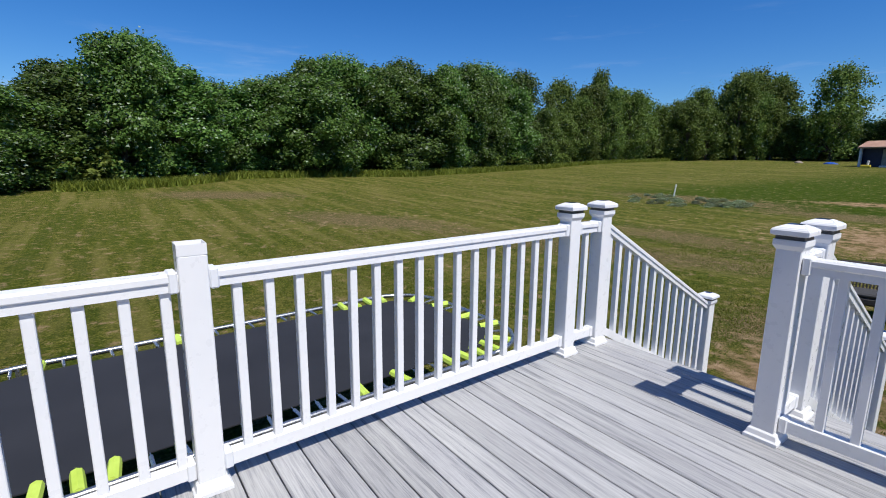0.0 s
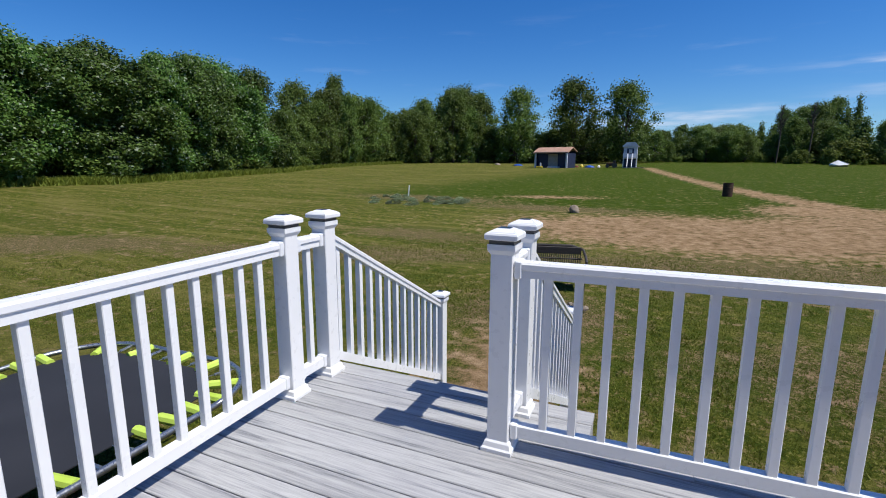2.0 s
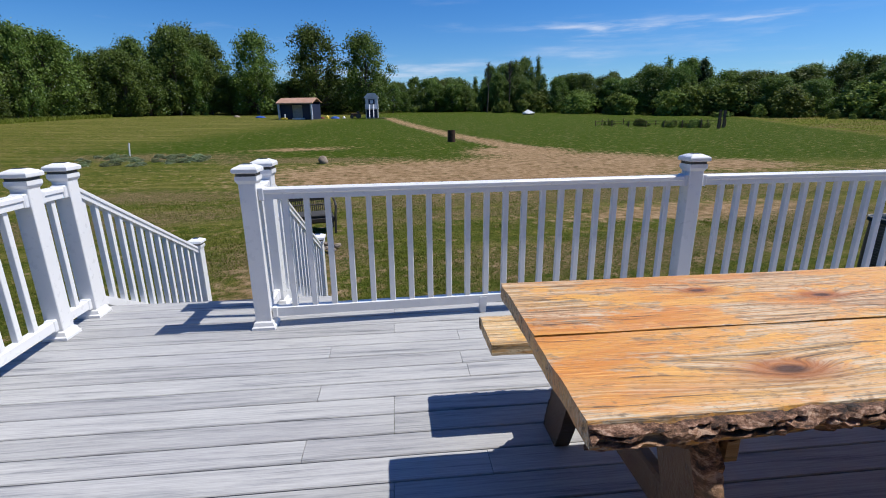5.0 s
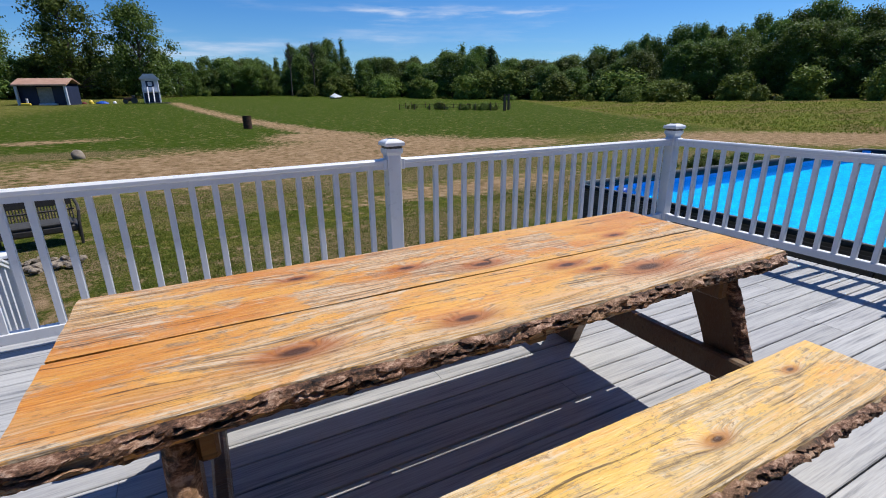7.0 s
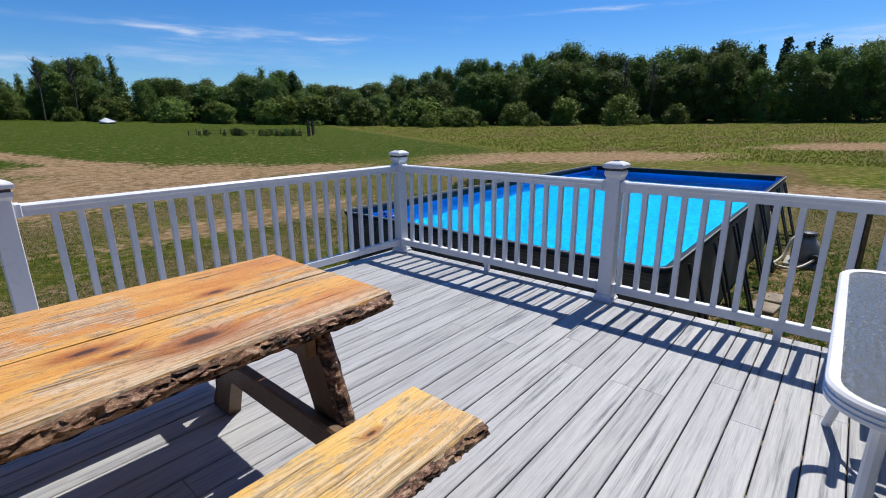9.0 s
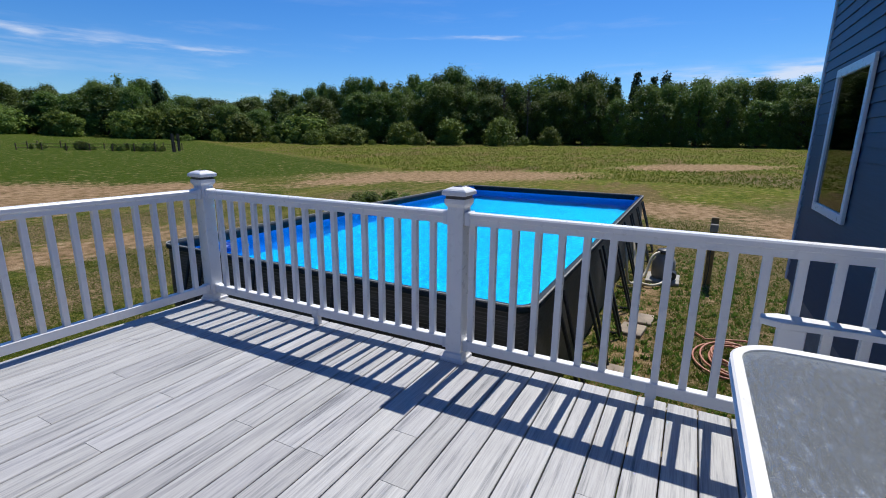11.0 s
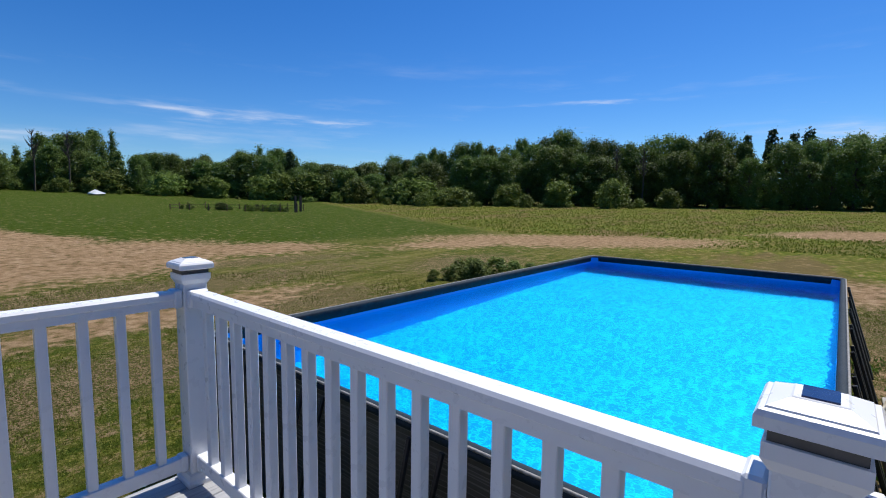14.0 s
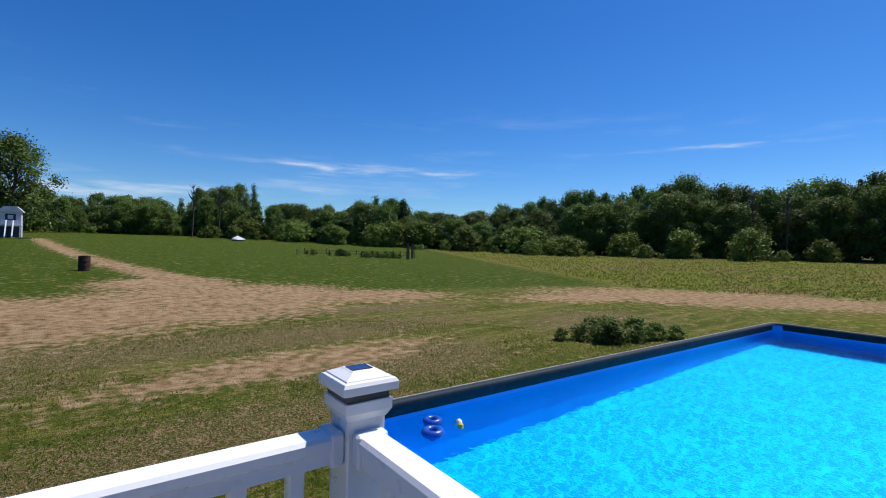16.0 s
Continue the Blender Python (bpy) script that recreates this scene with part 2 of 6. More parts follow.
def plank_material(name, base, worn, grey, red, grey_at, seed, knots=(), streak=1.0):
    """Weathered, once-varnished softwood: streaked grain bent round knots, cracks, greyed and bleached patches."""
    m, n, l, b, out = material(name)
    co = n.new("ShaderNodeTexCoord")
    v = co.outputs["Object"]
    def math2(op, p, q, r=None):
        k = n.new("ShaderNodeMath")
        k.operation = op
        for sock, val in zip(k.inputs, (p, q, r)):
            if val is None:
                continue
            if isinstance(val, (int, float)):
                sock.default_value = val
            else:
                l.new(val, sock)
        return k.outputs[0]
    sep = n.new("ShaderNodeSeparateXYZ")
    l.new(v, sep.inputs["Vector"])
    # closeness to the knots, drawn out along the grain
    near, core = None, None
    for kx, ky, size in knots:
        dx = math2("MULTIPLY", math2("SUBTRACT", sep.outputs["X"], kx), 1 / (0.085 * size))
        dy = math2("MULTIPLY", math2("SUBTRACT", sep.outputs["Y"], ky), 1 / (0.034 * size))
        r2 = math2("ADD", math2("MULTIPLY", dx, dx), math2("MULTIPLY", dy, dy))
        f = math2("DIVIDE", 1.0, math2("ADD", 1.0, r2))
        near = f if near is None else math2("MAXIMUM", near, f)
    if near is None:
        near = math2("MULTIPLY", sep.outputs["X"], 0.0)
    warp = nz(n, l, 1.0, 3, 0.5, v, (0.9, 4.0, 2))
    bend = math2("MULTIPLY_ADD", near, 0.075, math2("MULTIPLY", warp, 0.10))
    cmb = n.new("ShaderNodeCombineXYZ")
    l.new(sep.outputs["X"], cmb.inputs["X"])
    l.new(math2("ADD", sep.outputs["Y"], bend), cmb.inputs["Y"])
    l.new(math2("ADD", sep.outputs["Z"], seed), cmb.inputs["Z"])
    g = cmb.outputs[0]
    grain = nz(n, l, 1.0, 5, 0.75, g, (1.6, 55, 30))
    thin = nz(n, l, 1.0, 4, 0.75, g, (5, 190, 60))
    tone = nz(n, l, 1.0, 4, 0.6, g, (1.1, 5, 3))
    patch = nz(n, l, 1.0, 8, 0.74, g, (2.6, 6, 3))
    blot = nz(n, l, 1.0, 6, 0.8, g, (26, 60, 60))
    c = mixc(n, l, rng_map(n, l, tone, 0.46, 0.66), base, red)
    c = mixc(n, l, rng_map(n, l, grain, 0.50, 0.60, 0, 0.55), c, (red[0] * 0.8, red[1] * 0.65, red[2] * 0.55))
    c = mixc(n, l, rng_map(n, l, thin, 0.52, 0.62, 0, 0.45), c, (base[0] * 1.15, base[1] * 1.3, base[2] * 1.8))
    weather = rng_map(n, l, patch, grey_at, grey_at + 0.05, 0.0, 1.0)
    ed = n.new("ShaderNodeAttribute")
    ed.attribute_name = "edge"
    weather = math2("MAXIMUM", weather, math2("MULTIPLY", ed.outputs["Fac"], rng_map(n, l, patch, 0.38, 0.47, 0.25, 1.0)))
    weather = math2("MULTIPLY", weather, rng_map(n, l, thin, 0.44, 0.54, 0.35, 0.95))
    gc = mixc(n, l, rng_map(n, l, grain, 0.45, 0.55), grey, worn)
    gc = mixc(n, l, rng_map(n, l, blot, 0.52, 0.60, 0, 0.6), gc, (grey[0] * 0.6, grey[1] * 0.58, grey[2] * 0.55))
    c = mixc(n, l, weather, c, gc)
    c = mixc(n, l, rng_map(n, l, blot, 0.56, 0.63, 0, 0.55 * streak), c, (grey[0] * 0.9, grey[1] * 0.8, grey[2] * 0.7))
    c = mixc(n, l, rng_map(n, l, near, 0.14, 0.5, 0, 0.75), c, (red[0] * 0.55, red[1] * 0.4, red[2] * 0.4))
    c = mixc(n, l, rng_map(n, l, near, 0.66, 0.90, 0, 0.9), c, (0.05, 0.018, 0.008))
    crack = rng_map(n, l, grain, 0.405, 0.365, 0, 0.85)
    c = mixc(n, l, crack, c, (0.05, 0.026, 0.012))
    c = mixc(n, l, rng_map(n, l, thin, 0.40, 0.34, 0, 0.6), c, (0.09, 0.05, 0.025))
    l.new(c, b.inputs["Base Color"])
    l.new(rng_map(n, l, weather, 0, 1, 0.38, 0.75), b.inputs["Roughness"])
    b.inputs["Specular IOR Level"].default_value = 0.45
    hgt = math2("ADD", grain, math2("MULTIPLY", thin, 0.5))
    bump(n, l, b, hgt, 0.9, 0.005)
    return m


M["tabletop"] = plank_material("weathered_orange_pine", (0.74, 0.38, 0.075), (0.60, 0.49, 0.35), (0.20, 0.15, 0.10), (0.58, 0.21, 0.028), 0.50, 3.1, TOP_KNOTS)
M["benchtop"] = plank_material("weathered_yellow_pine", (0.76, 0.47, 0.11), (0.66, 0.54, 0.37), (0.32, 0.24, 0.15), (0.70, 0.34, 0.055), 0.47, 7.7, SEAT_KNOTS, 1.3)
M["legwood"] = plank_material("brown_slab_wood", (0.13, 0.07, 0.03), (0.18, 0.12, 0.07), (0.10, 0.075, 0.05), (0.10, 0.04, 0.015), 0.55, 1.3)


def bark_material():
    m, n, l, b, out = material("pine_bark")
    v1 = nz(n, l, 1.0, 8, 0.8, None, (15, 24, 42))
    v2 = nz(n, l, 1.0, 3, 0.6, None, (3, 6, 9))
    c = ramp(n, l, v1, [(0.41, (0.008, 0.005, 0.004)), (0.48, (0.085, 0.038, 0.020)), (0.54, (0.24, 0.12, 0.07)), (0.61, (0.50, 0.34, 0.25))])
    c = mixc(n, l, rng_map(n, l, v2, 0.52, 0.68, 0, 0.6), c, (0.34, 0.20, 0.10))
    l.new(c, b.inputs["Base Color"])
    b.inputs["Roughness"].default_value = 0.72
    bump(n, l, b, v1, 0.9, 0.012)
    return m


M["bark"] = bark_material()


def leaf_material(name, dark, light, tint, pale=0.0):
    m, n, l, b, out = material(name)
    geo = n.new("ShaderNodeNewGeometry")
    info = n.new("ShaderNodeObjectInfo")
    big = nz(n, l, 0.35, 3)
    c = mixc(n, l, geo.outputs["Random Per Island"], dark, light)
    c = mixc(n, l, rng_map(n, l, big, 0.35, 0.65, 0, 0.5), c, tint)
    if pale:
        c = mixc(n, l, rng_map(n, l, geo.outputs["Random Per Island"], 1 - pale, 1 - pale + 0.02), c, (0.30, 0.36, 0.24))
    hue = n.new("ShaderNodeHueSaturation")
    l.new(c, hue.inputs["Color"])
    l.new(rng_map(n, l, info.outputs["Random"], 0, 1, 0.488, 0.515), hue.inputs["Hue"])
    l.new(rng_map(n, l, info.outputs["Random"], 0, 1, 0.65, 1.3), hue.inputs["Value"])
    l.new(hue.outputs["Color"], b.inputs["Base Color"])
    b.inputs["Roughness"].default_value = 0.6
    b.inputs["Specular IOR Level"].default_value = 0.2
    tr = n.new("ShaderNodeBsdfTranslucent")
    l.new(hue.outputs["Color"], tr.inputs["Color"])
    ms = n.new("ShaderNodeMixShader")
    ms.inputs[0].default_value = 0.28
    l.new(b.outputs["BSDF"], ms.inputs[1])
    l.new(tr.outputs["BSDF"], ms.inputs[2])
    l.new(ms.outputs[0], out.inputs["Surface"])
    return m


M["leaf"] = leaf_material("broad_leaves", (0.040, 0.085, 0.014), (0.15, 0.245, 0.048), (0.085, 0.15, 0.026), 0.10)
M["leaf_far"] = leaf_material("far_leaves", (0.042, 0.078, 0.014), (0.19, 0.26, 0.052), (0.10, 0.15, 0.028), 0.04)
M["needle"] = leaf_material("needles", (0.018, 0.042, 0.016), (0.045, 0.08, 0.028), (0.03, 0.06, 0.02))
M["shrub"] = leaf_material("shrub_leaves", (0.06, 0.10, 0.018), (0.23, 0.29, 0.055), (0.14, 0.18, 0.034))
M["blade"] = leaf_material("grass_blades", (0.055, 0.080, 0.008), (0.20, 0.205, 0.034), (0.11, 0.13, 0.018))
M["tallgrass"] = leaf_material("tall_grass_blades", (0.10, 0.135, 0.014), (0.22, 0.24, 0.036), (0.14, 0.165, 0.022))
M["clover"] = leaf_material("clover_leaves", (0.10, 0.15, 0.05), (0.34, 0.37, 0.22), (0.19, 0.24, 0.11), 0.25)
M["weed"] = leaf_material("broad_weeds", (0.06, 0.12, 0.015), (0.18, 0.26, 0.05), (0.11, 0.17, 0.03))


def ground_material():
    m, n, l, b, out = material("lawn_and_dirt")
    def attr(k):
        a = n.new("ShaderNodeAttribute")
        a.attribute_name = k
        return a.outputs["Fac"]
    dirt, lush, tall, dry = attr("dirt"), attr("lush"), attr("tall"), attr("dry")
    fine = nz(n, l, 26, 6, 0.7)
    mid = nz(n, l, 3.2, 6, 0.65)
    slow = nz(n, l, 0.35, 4, 0.6)
    grain = nz(n, l, 90, 3, 0.6)
    g = ramp(n, l, mid, [(0.34, (0.040, 0.062, 0.005)), (0.47, (0.076, 0.094, 0.009)), (0.57, (0.115, 0.120, 0.016)), (0.68, (0.185, 0.15, 0.038))])
    g = mixc(n, l, rng_map(n, l, slow, 0.44, 0.60, 0.0, 0.6), g, (0.135, 0.12, 0.028))
    g = mixc(n, l, rng_map(n, l, fine, 0.50, 0.42, 0.0, 0.8), g, (0.03, 0.042, 0.006))
    g = mixc(n, l, rng_map(n, l, fine, 0.54, 0.62, 0.0, 0.7), g, (0.23, 0.21, 0.06))
    tuft = nz(n, l, 8.0, 7, 0.75)
    g = mixc(n, l, rng_map(n, l, tuft, 0.50, 0.40, 0.0, 0.75), g, (0.032, 0.055, 0.005))
    g = mixc(n, l, rng_map(n, l, tuft, 0.55, 0.66, 0.0, 0.6), g, (0.20, 0.185, 0.045))
    swath = nz(n, l, 1.0, 3, 0.6, None, (0.10, 1.5, 1))
    g = mixc(n, l, rng_map(n, l, swath, 0.52, 0.62, 0.0, 0.45), g, (0.19, 0.165, 0.05))
    g = mixc(n, l, rng_map(n, l, swath, 0.47, 0.38, 0.0, 0.45), g, (0.050, 0.072, 0.009))
    lu = ramp(n, l, mid, [(0.35, (0.026, 0.050, 0.002)), (0.65, (0.050, 0.078, 0.004))])
    lu = mixc(n, l, rng_map(n, l, fine, 0.54, 0.62, 0.0, 0.5), lu, (0.085, 0.11, 0.018))
    ta = ramp(n, l, mid, [(0.36, (0.048, 0.076, 0.006)), (0.5, (0.100, 0.122, 0.012)), (0.64, (0.185, 0.175, 0.026))])
    field = nz(n, l, 0.12, 6, 0.7, None, (0.6, 1.4, 1))
    ta = mixc(n, l, rng_map(n, l, field, 0.52, 0.58, 0.0, 0.75), ta, (0.15, 0.10, 0.048))
    ta = mixc(n, l, rng_map(n, l, slow, 0.45, 0.58, 0.0, 0.5), ta, (0.13, 0.10, 0.03))
    dr = ramp(n, l, fine, [(0.42, (0.045, 0.055, 0.010)), (0.49, (0.10, 0.09, 0.028)), (0.56, (0.20, 0.14, 0.08)), (0.66, (0.30, 0.21, 0.13))])
    di = ramp(n, l, mid, [(0.36, (0.19, 0.12, 0.062)), (0.5, (0.28, 0.185, 0.10)), (0.64, (0.38, 0.27, 0.16))])
    di = mixc(n, l, rng_map(n, l, fine, 0.52, 0.62, 0.0, 0.6), di, (0.15, 0.092, 0.052))
    def edged(a, soft=0.14, amp=0.9):
        q = n.new("ShaderNodeMath")
        q.operation = "MULTIPLY_ADD"
        l.new(mid, q.inputs[0])
        q.inputs[1].default_value = amp * 2.4
        l.new(a, q.inputs[2])
        r = n.new("ShaderNodeMath")
        r.operation = "MULTIPLY_ADD"
        l.new(fine, r.inputs[0])
        r.inputs[1].default_value = 1.3
        l.new(q.outputs[0], r.inputs[2])
        mid_sum = 0.5 + amp * 1.2 + 0.65
        return rng_map(n, l, r.outputs[0], mid_sum - soft, mid_sum + soft)
    c = mixc(n, l, edged(lush, 0.35, 0.5), g, lu)
    c = mixc(n, l, tall, c, ta)
    c = mixc(n, l, edged(dry, 0.25), c, dr)
    c = mixc(n, l, edged(dirt, 0.32, 1.25), c, di)
    l.new(c, b.inputs["Base Color"])
    b.inputs["Roughness"].default_value = 0.95
    b.inputs["Specular IOR Level"].default_value = 0.05
    bump(n, l, b, fine, 1.0, 0.05)
    return m


M["ground"] = ground_material()


def liner_outer():
    m, n, l, b, out = material("dark_woven_liner")
    co = n.new("ShaderNodeTexCoord")
    w = n.new("ShaderNodeTexBrick")
    w.inputs["Scale"].default_value = 9
    w.inputs["Mortar Size"].default_value = 0.02
    mp = n.new("ShaderNodeMapping")
    mp.inputs["Rotation"].default_value = (radians(90), 0, radians(35))
    l.new(co.outputs["Object"], mp.inputs["Vector"])
    l.new(mp.outputs["Vector"], w.inputs["Vector"])
    w.inputs["Color1"].default_value = (0.030, 0.028, 0.027, 1)
    w.inputs["Color2"].default_value = (0.065, 0.06, 0.056, 1)
    w.inputs["Mortar"].default_value = (0.13, 0.125, 0.12, 1)
    big = nz(n, l, 2.2, 5, 0.6)
    c = mixc(n, l, rng_map(n, l, big, 0.4, 0.7, 0, 0.6), w.outputs["Color"], (0.085, 0.078, 0.07))
    l.new(c, b.inputs["Base Color"])
    b.inputs["Roughness"].default_value = 0.55
    bump(n, l, b, big, 0.5, 0.03)
    return m


M["liner_out"] = liner_outer()
M["pool_rim"] = plain("dark_rim_sleeve", (0.010, 0.020, 0.032), (0.020, 0.034, 0.048), 12, 0.7, 0, 0.4, 0.003, 90, 0.2)
M["rope"] = plain("pale_grey_rope", (0.16, 0.155, 0.15), (0.36, 0.35, 0.33), 40, 0.8, 0, 0.8, 0.004, 120)


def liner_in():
    m, n, l, b, out = material("blue_liner_with_caustics")
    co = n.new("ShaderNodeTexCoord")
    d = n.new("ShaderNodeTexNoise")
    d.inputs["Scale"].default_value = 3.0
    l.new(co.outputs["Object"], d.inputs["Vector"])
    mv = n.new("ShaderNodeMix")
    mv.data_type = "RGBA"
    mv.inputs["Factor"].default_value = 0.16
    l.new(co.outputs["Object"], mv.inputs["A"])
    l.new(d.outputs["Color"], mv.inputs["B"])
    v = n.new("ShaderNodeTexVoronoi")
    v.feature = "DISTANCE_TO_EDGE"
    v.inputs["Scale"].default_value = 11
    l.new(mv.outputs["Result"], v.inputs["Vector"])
    # pale cell-edge network: sunlight rippling on the pool floor, put into the colour
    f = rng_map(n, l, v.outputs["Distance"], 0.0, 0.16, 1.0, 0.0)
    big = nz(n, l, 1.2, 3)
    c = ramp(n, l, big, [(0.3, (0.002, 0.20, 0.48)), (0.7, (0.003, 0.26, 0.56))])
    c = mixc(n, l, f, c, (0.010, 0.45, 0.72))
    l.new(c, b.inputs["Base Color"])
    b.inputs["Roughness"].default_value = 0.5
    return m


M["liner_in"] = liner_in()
M["liner_wall"] = plain("blue_liner_wall", (0.004, 0.24, 0.68), (0.008, 0.29, 0.76), 1.5, 0.4, 0, 0.1, 0.004)


def water_material():
    m, n, l, b, out = material("pool_water")
    n.remove(b)
    tr = n.new("ShaderNodeBsdfRefraction")
    tr.inputs["Color"].default_value = (0.06, 0.84, 0.98, 1)
    tr.inputs["IOR"].default_value = 1.33
    tr.inputs["Roughness"].default_value = 0.0
    gl = n.new("ShaderNodeBsdfGlossy")
    gl.inputs["Roughness"].default_value = 0.03
    fr = n.new("ShaderNodeFresnel")
    fr.inputs["IOR"].default_value = 1.33
    ms = n.new("ShaderNodeMixShader")
    h = mixc(n, l, 0.45, nz(n, l, 5.0, 3, 0.55), nz(n, l, 15.0, 2, 0.5, None, (1, 0.6, 1)))
    k = n.new("ShaderNodeBump")
    k.inputs["Strength"].default_value, k.inputs["Distance"].default_value = 0.35, 0.035
    l.new(h, k.inputs["Height"])
    for q in (gl, fr, tr):
        l.new(k.outputs["Normal"], q.inputs["Normal"])
    l.new(rng_map(n, l, fr.outputs["Fac"], 0, 1, 0, 0.34), ms.inputs[0])
    l.new(tr.outputs[0], ms.inputs[1])
    l.new(gl.outputs[0], ms.inputs[2])
    l.new(ms.outputs[0], out.inputs["Surface"])
    return m


M["water"] = water_material()


def glass_material(name, tint, rough, bump_s, scale, glare=0.0):
    m, n, l, b, out = material(name)
    n.remove(b)
    tr = n.new("ShaderNodeBsdfTransparent")
    tr.inputs["Color"].default_value = (*tint, 1)
    gl = n.new("ShaderNodeBsdfGlossy")
    gl.inputs["Roughness"].default_value = rough
    fr = n.new("ShaderNodeFresnel")
    fr.inputs["IOR"].default_value = 1.5
    ms = n.new("ShaderNodeMixShader")
    # bluish-white diffuse share mixed in to imitate hazy glare on the glass
    if glare:
        df = n.new("ShaderNodeBsdfDiffuse")
        df.inputs["Color"].default_value = (0.72, 0.78, 0.84, 1)
        glare_mix = n.new("ShaderNodeMixShader")
        glare_mix.inputs[0].default_value = glare
        l.new(tr.outputs[0], glare_mix.inputs[1])
        l.new(df.outputs[0], glare_mix.inputs[2])
        tr = glare_mix
    h = nz(n, l, scale, 3, 0.5, None, (1, 2.6, 1))
    k = n.new("ShaderNodeBump")
    k.inputs["Strength"].default_value, k.inputs["Distance"].default_value = bump_s, 0.01
    l.new(h, k.inputs["Height"])
    l.new(k.outputs["Normal"], gl.inputs["Normal"])
    l.new(k.outputs["Normal"], fr.inputs["Normal"])
    l.new(fr.outputs["Fac"], ms.inputs[0])
    l.new(tr.outputs[0], ms.inputs[1])
    l.new(gl.outputs[0], ms.inputs[2])
    l.new(ms.outputs[0], out.inputs["Surface"])
    return m


M["tableglass"] = glass_material("hammered_glass", (0.62, 0.70, 0.78), 0.04, 1.0, 20, 0.17)
M["windowglass"] = glass_material("window_glass", (0.35, 0.38, 0.4), 0.02, 0.0, 5)


def siding_material():
    m, n, l, b, out = material("dark_blue_vinyl_siding")
    f = nz(n, l, 1.0, 4, 0.6, None, (2, 40, 60))
    l.new(ramp(n, l, f, [(0.3, (0.035, 0.062, 0.105)), (0.7, (0.045, 0.078, 0.13))]), b.inputs["Base Color"])
    b.inputs["Roughness"].default_value = 0.5
    bump(n, l, b, f, 0.2, 0.002)
    return m


M["siding"] = siding_material()


# ---- mesh helpers ----
def part(name, bm, mat, parent=None, label="", kind="", smooth=False):
    me = bpy.data.meshes.new(name)
    bm.to_mesh(me)
    bm.free()
    if mat is not None:
        me.materials.append(mat)
    if smooth:
        me.shade_smooth()
    ob = new(name, me)
    if parent is not None:
        ob.parent = parent
    return tagged(ob, label, "", "", kind)


def thing(name, x, y, z, label, category, group="", rz=0.0, kind=""):
    e = new(name)
    e.matrix_basis = pose(x, y, z, 0, 0, rz)
    return tagged(e, label, category, group, kind)


def box(bm, x0, x1, y0, y1, z0, z1, bev=0.0, m=None):
    vs = [bm.verts.new(p) for p in ((x0, y0, z0), (x1, y0, z0), (x1, y1, z0), (x0, y1, z0), (x0, y0, z1), (x1, y0, z1), (x1, y1, z1), (x0, y1, z1))]
    fs = [bm.faces.new([vs[i] for i in q]) for q in ((0, 3, 2, 1), (4, 5, 6, 7), (0, 1, 5, 4), (1, 2, 6, 5), (2, 3, 7, 6), (3, 0, 4, 7))]
    geom = vs
    if bev > 0:
        es = list({e for f in fs for e in f.edges})
        r = bmesh.ops.bevel(bm, geom=es, offset=bev, segments=1, affect="EDGES", profile=0.5)
        geom = list({v for f in r["faces"] for v in f.verts} | {v for v in vs if v.is_valid})
    if m is not None:
        bmesh.ops.transform(bm, matrix=m, verts=[v for v in geom if v.is_valid])
    return bm


def bbox(*a, **k):
    return box(bmesh.new(), *a, **k)


def loft(bm, rings, close=True, cap=True):
    """Rings of points, all of one length, joined into a skin."""
    vr = [[bm.verts.new(p) for p in r] for r in rings]
    k = len(rings[0])
    for a, b in zip(vr, vr[1:]):
        for i in range(k if close else k - 1):
            j = (i + 1) % k
            bm.faces.new((a[i], a[j], b[j], b[i]))
    if cap and close:
        bm.faces.new(list(reversed(vr[0])))
        bm.faces.new(vr[-1])
    return bm


def square_ring(h, z, cx=0.0, cy=0.0):
    return [(cx - h, cy - h, z), (cx + h, cy - h, z), (cx + h, cy + h, z), (cx - h, cy + h, z)]


def tube(bm, pts, r, seg=8, cap=True):
    """A round bar through points; r is one radius or one for each point."""
    pts = [Vector(p) for p in pts]
    rings = []
    for i, p in enumerate(pts):
        d = (pts[min(i + 1, len(pts) - 1)] - pts[max(i - 1, 0)]).normalized()
        u = d.orthogonal().normalized() if i == 0 else (rings_u - d * rings_u.dot(d)).normalized()
        rings_u = u
        w = d.cross(u)
        rr = r[i] if isinstance(r, (list, tuple)) else r
        rings.append([p + (u * math.cos(a) + w * math.sin(a)) * rr for a in (2 * math.pi * k / seg for k in range(seg))])
    return loft(bm, rings, True, cap)


def prism(bm, outline, z0, z1):
    a = [bm.verts.new((x, y, z0)) for x, y in outline]
    b = [bm.verts.new((x, y, z1)) for x, y in outline]
    k = len(a)
    bm.faces.new(list(reversed(a)))
    bm.faces.new(b)
    for i in range(k):
        bm.faces.new((a[i], a[(i + 1) % k], b[(i + 1) % k], b[i]))
    return bm


def rounded(x0, x1, y0, y1, r, k=6):
    out = []
    for cx, cy, a0 in ((x1 - r, y1 - r, 0), (x0 + r, y1 - r, 90), (x0 + r, y0 + r, 180), (x1 - r, y0 + r, 270)):
        for i in range(k + 1):
            a = radians(a0 + 90 * i / k)
            out.append((cx + r * math.cos(a), cy + r * math.sin(a)))
    return out


def smoothstep(a, b, x):
    t = np.clip((x - a) / (b - a), 0, 1)
    return t * t * (3 - 2 * t)


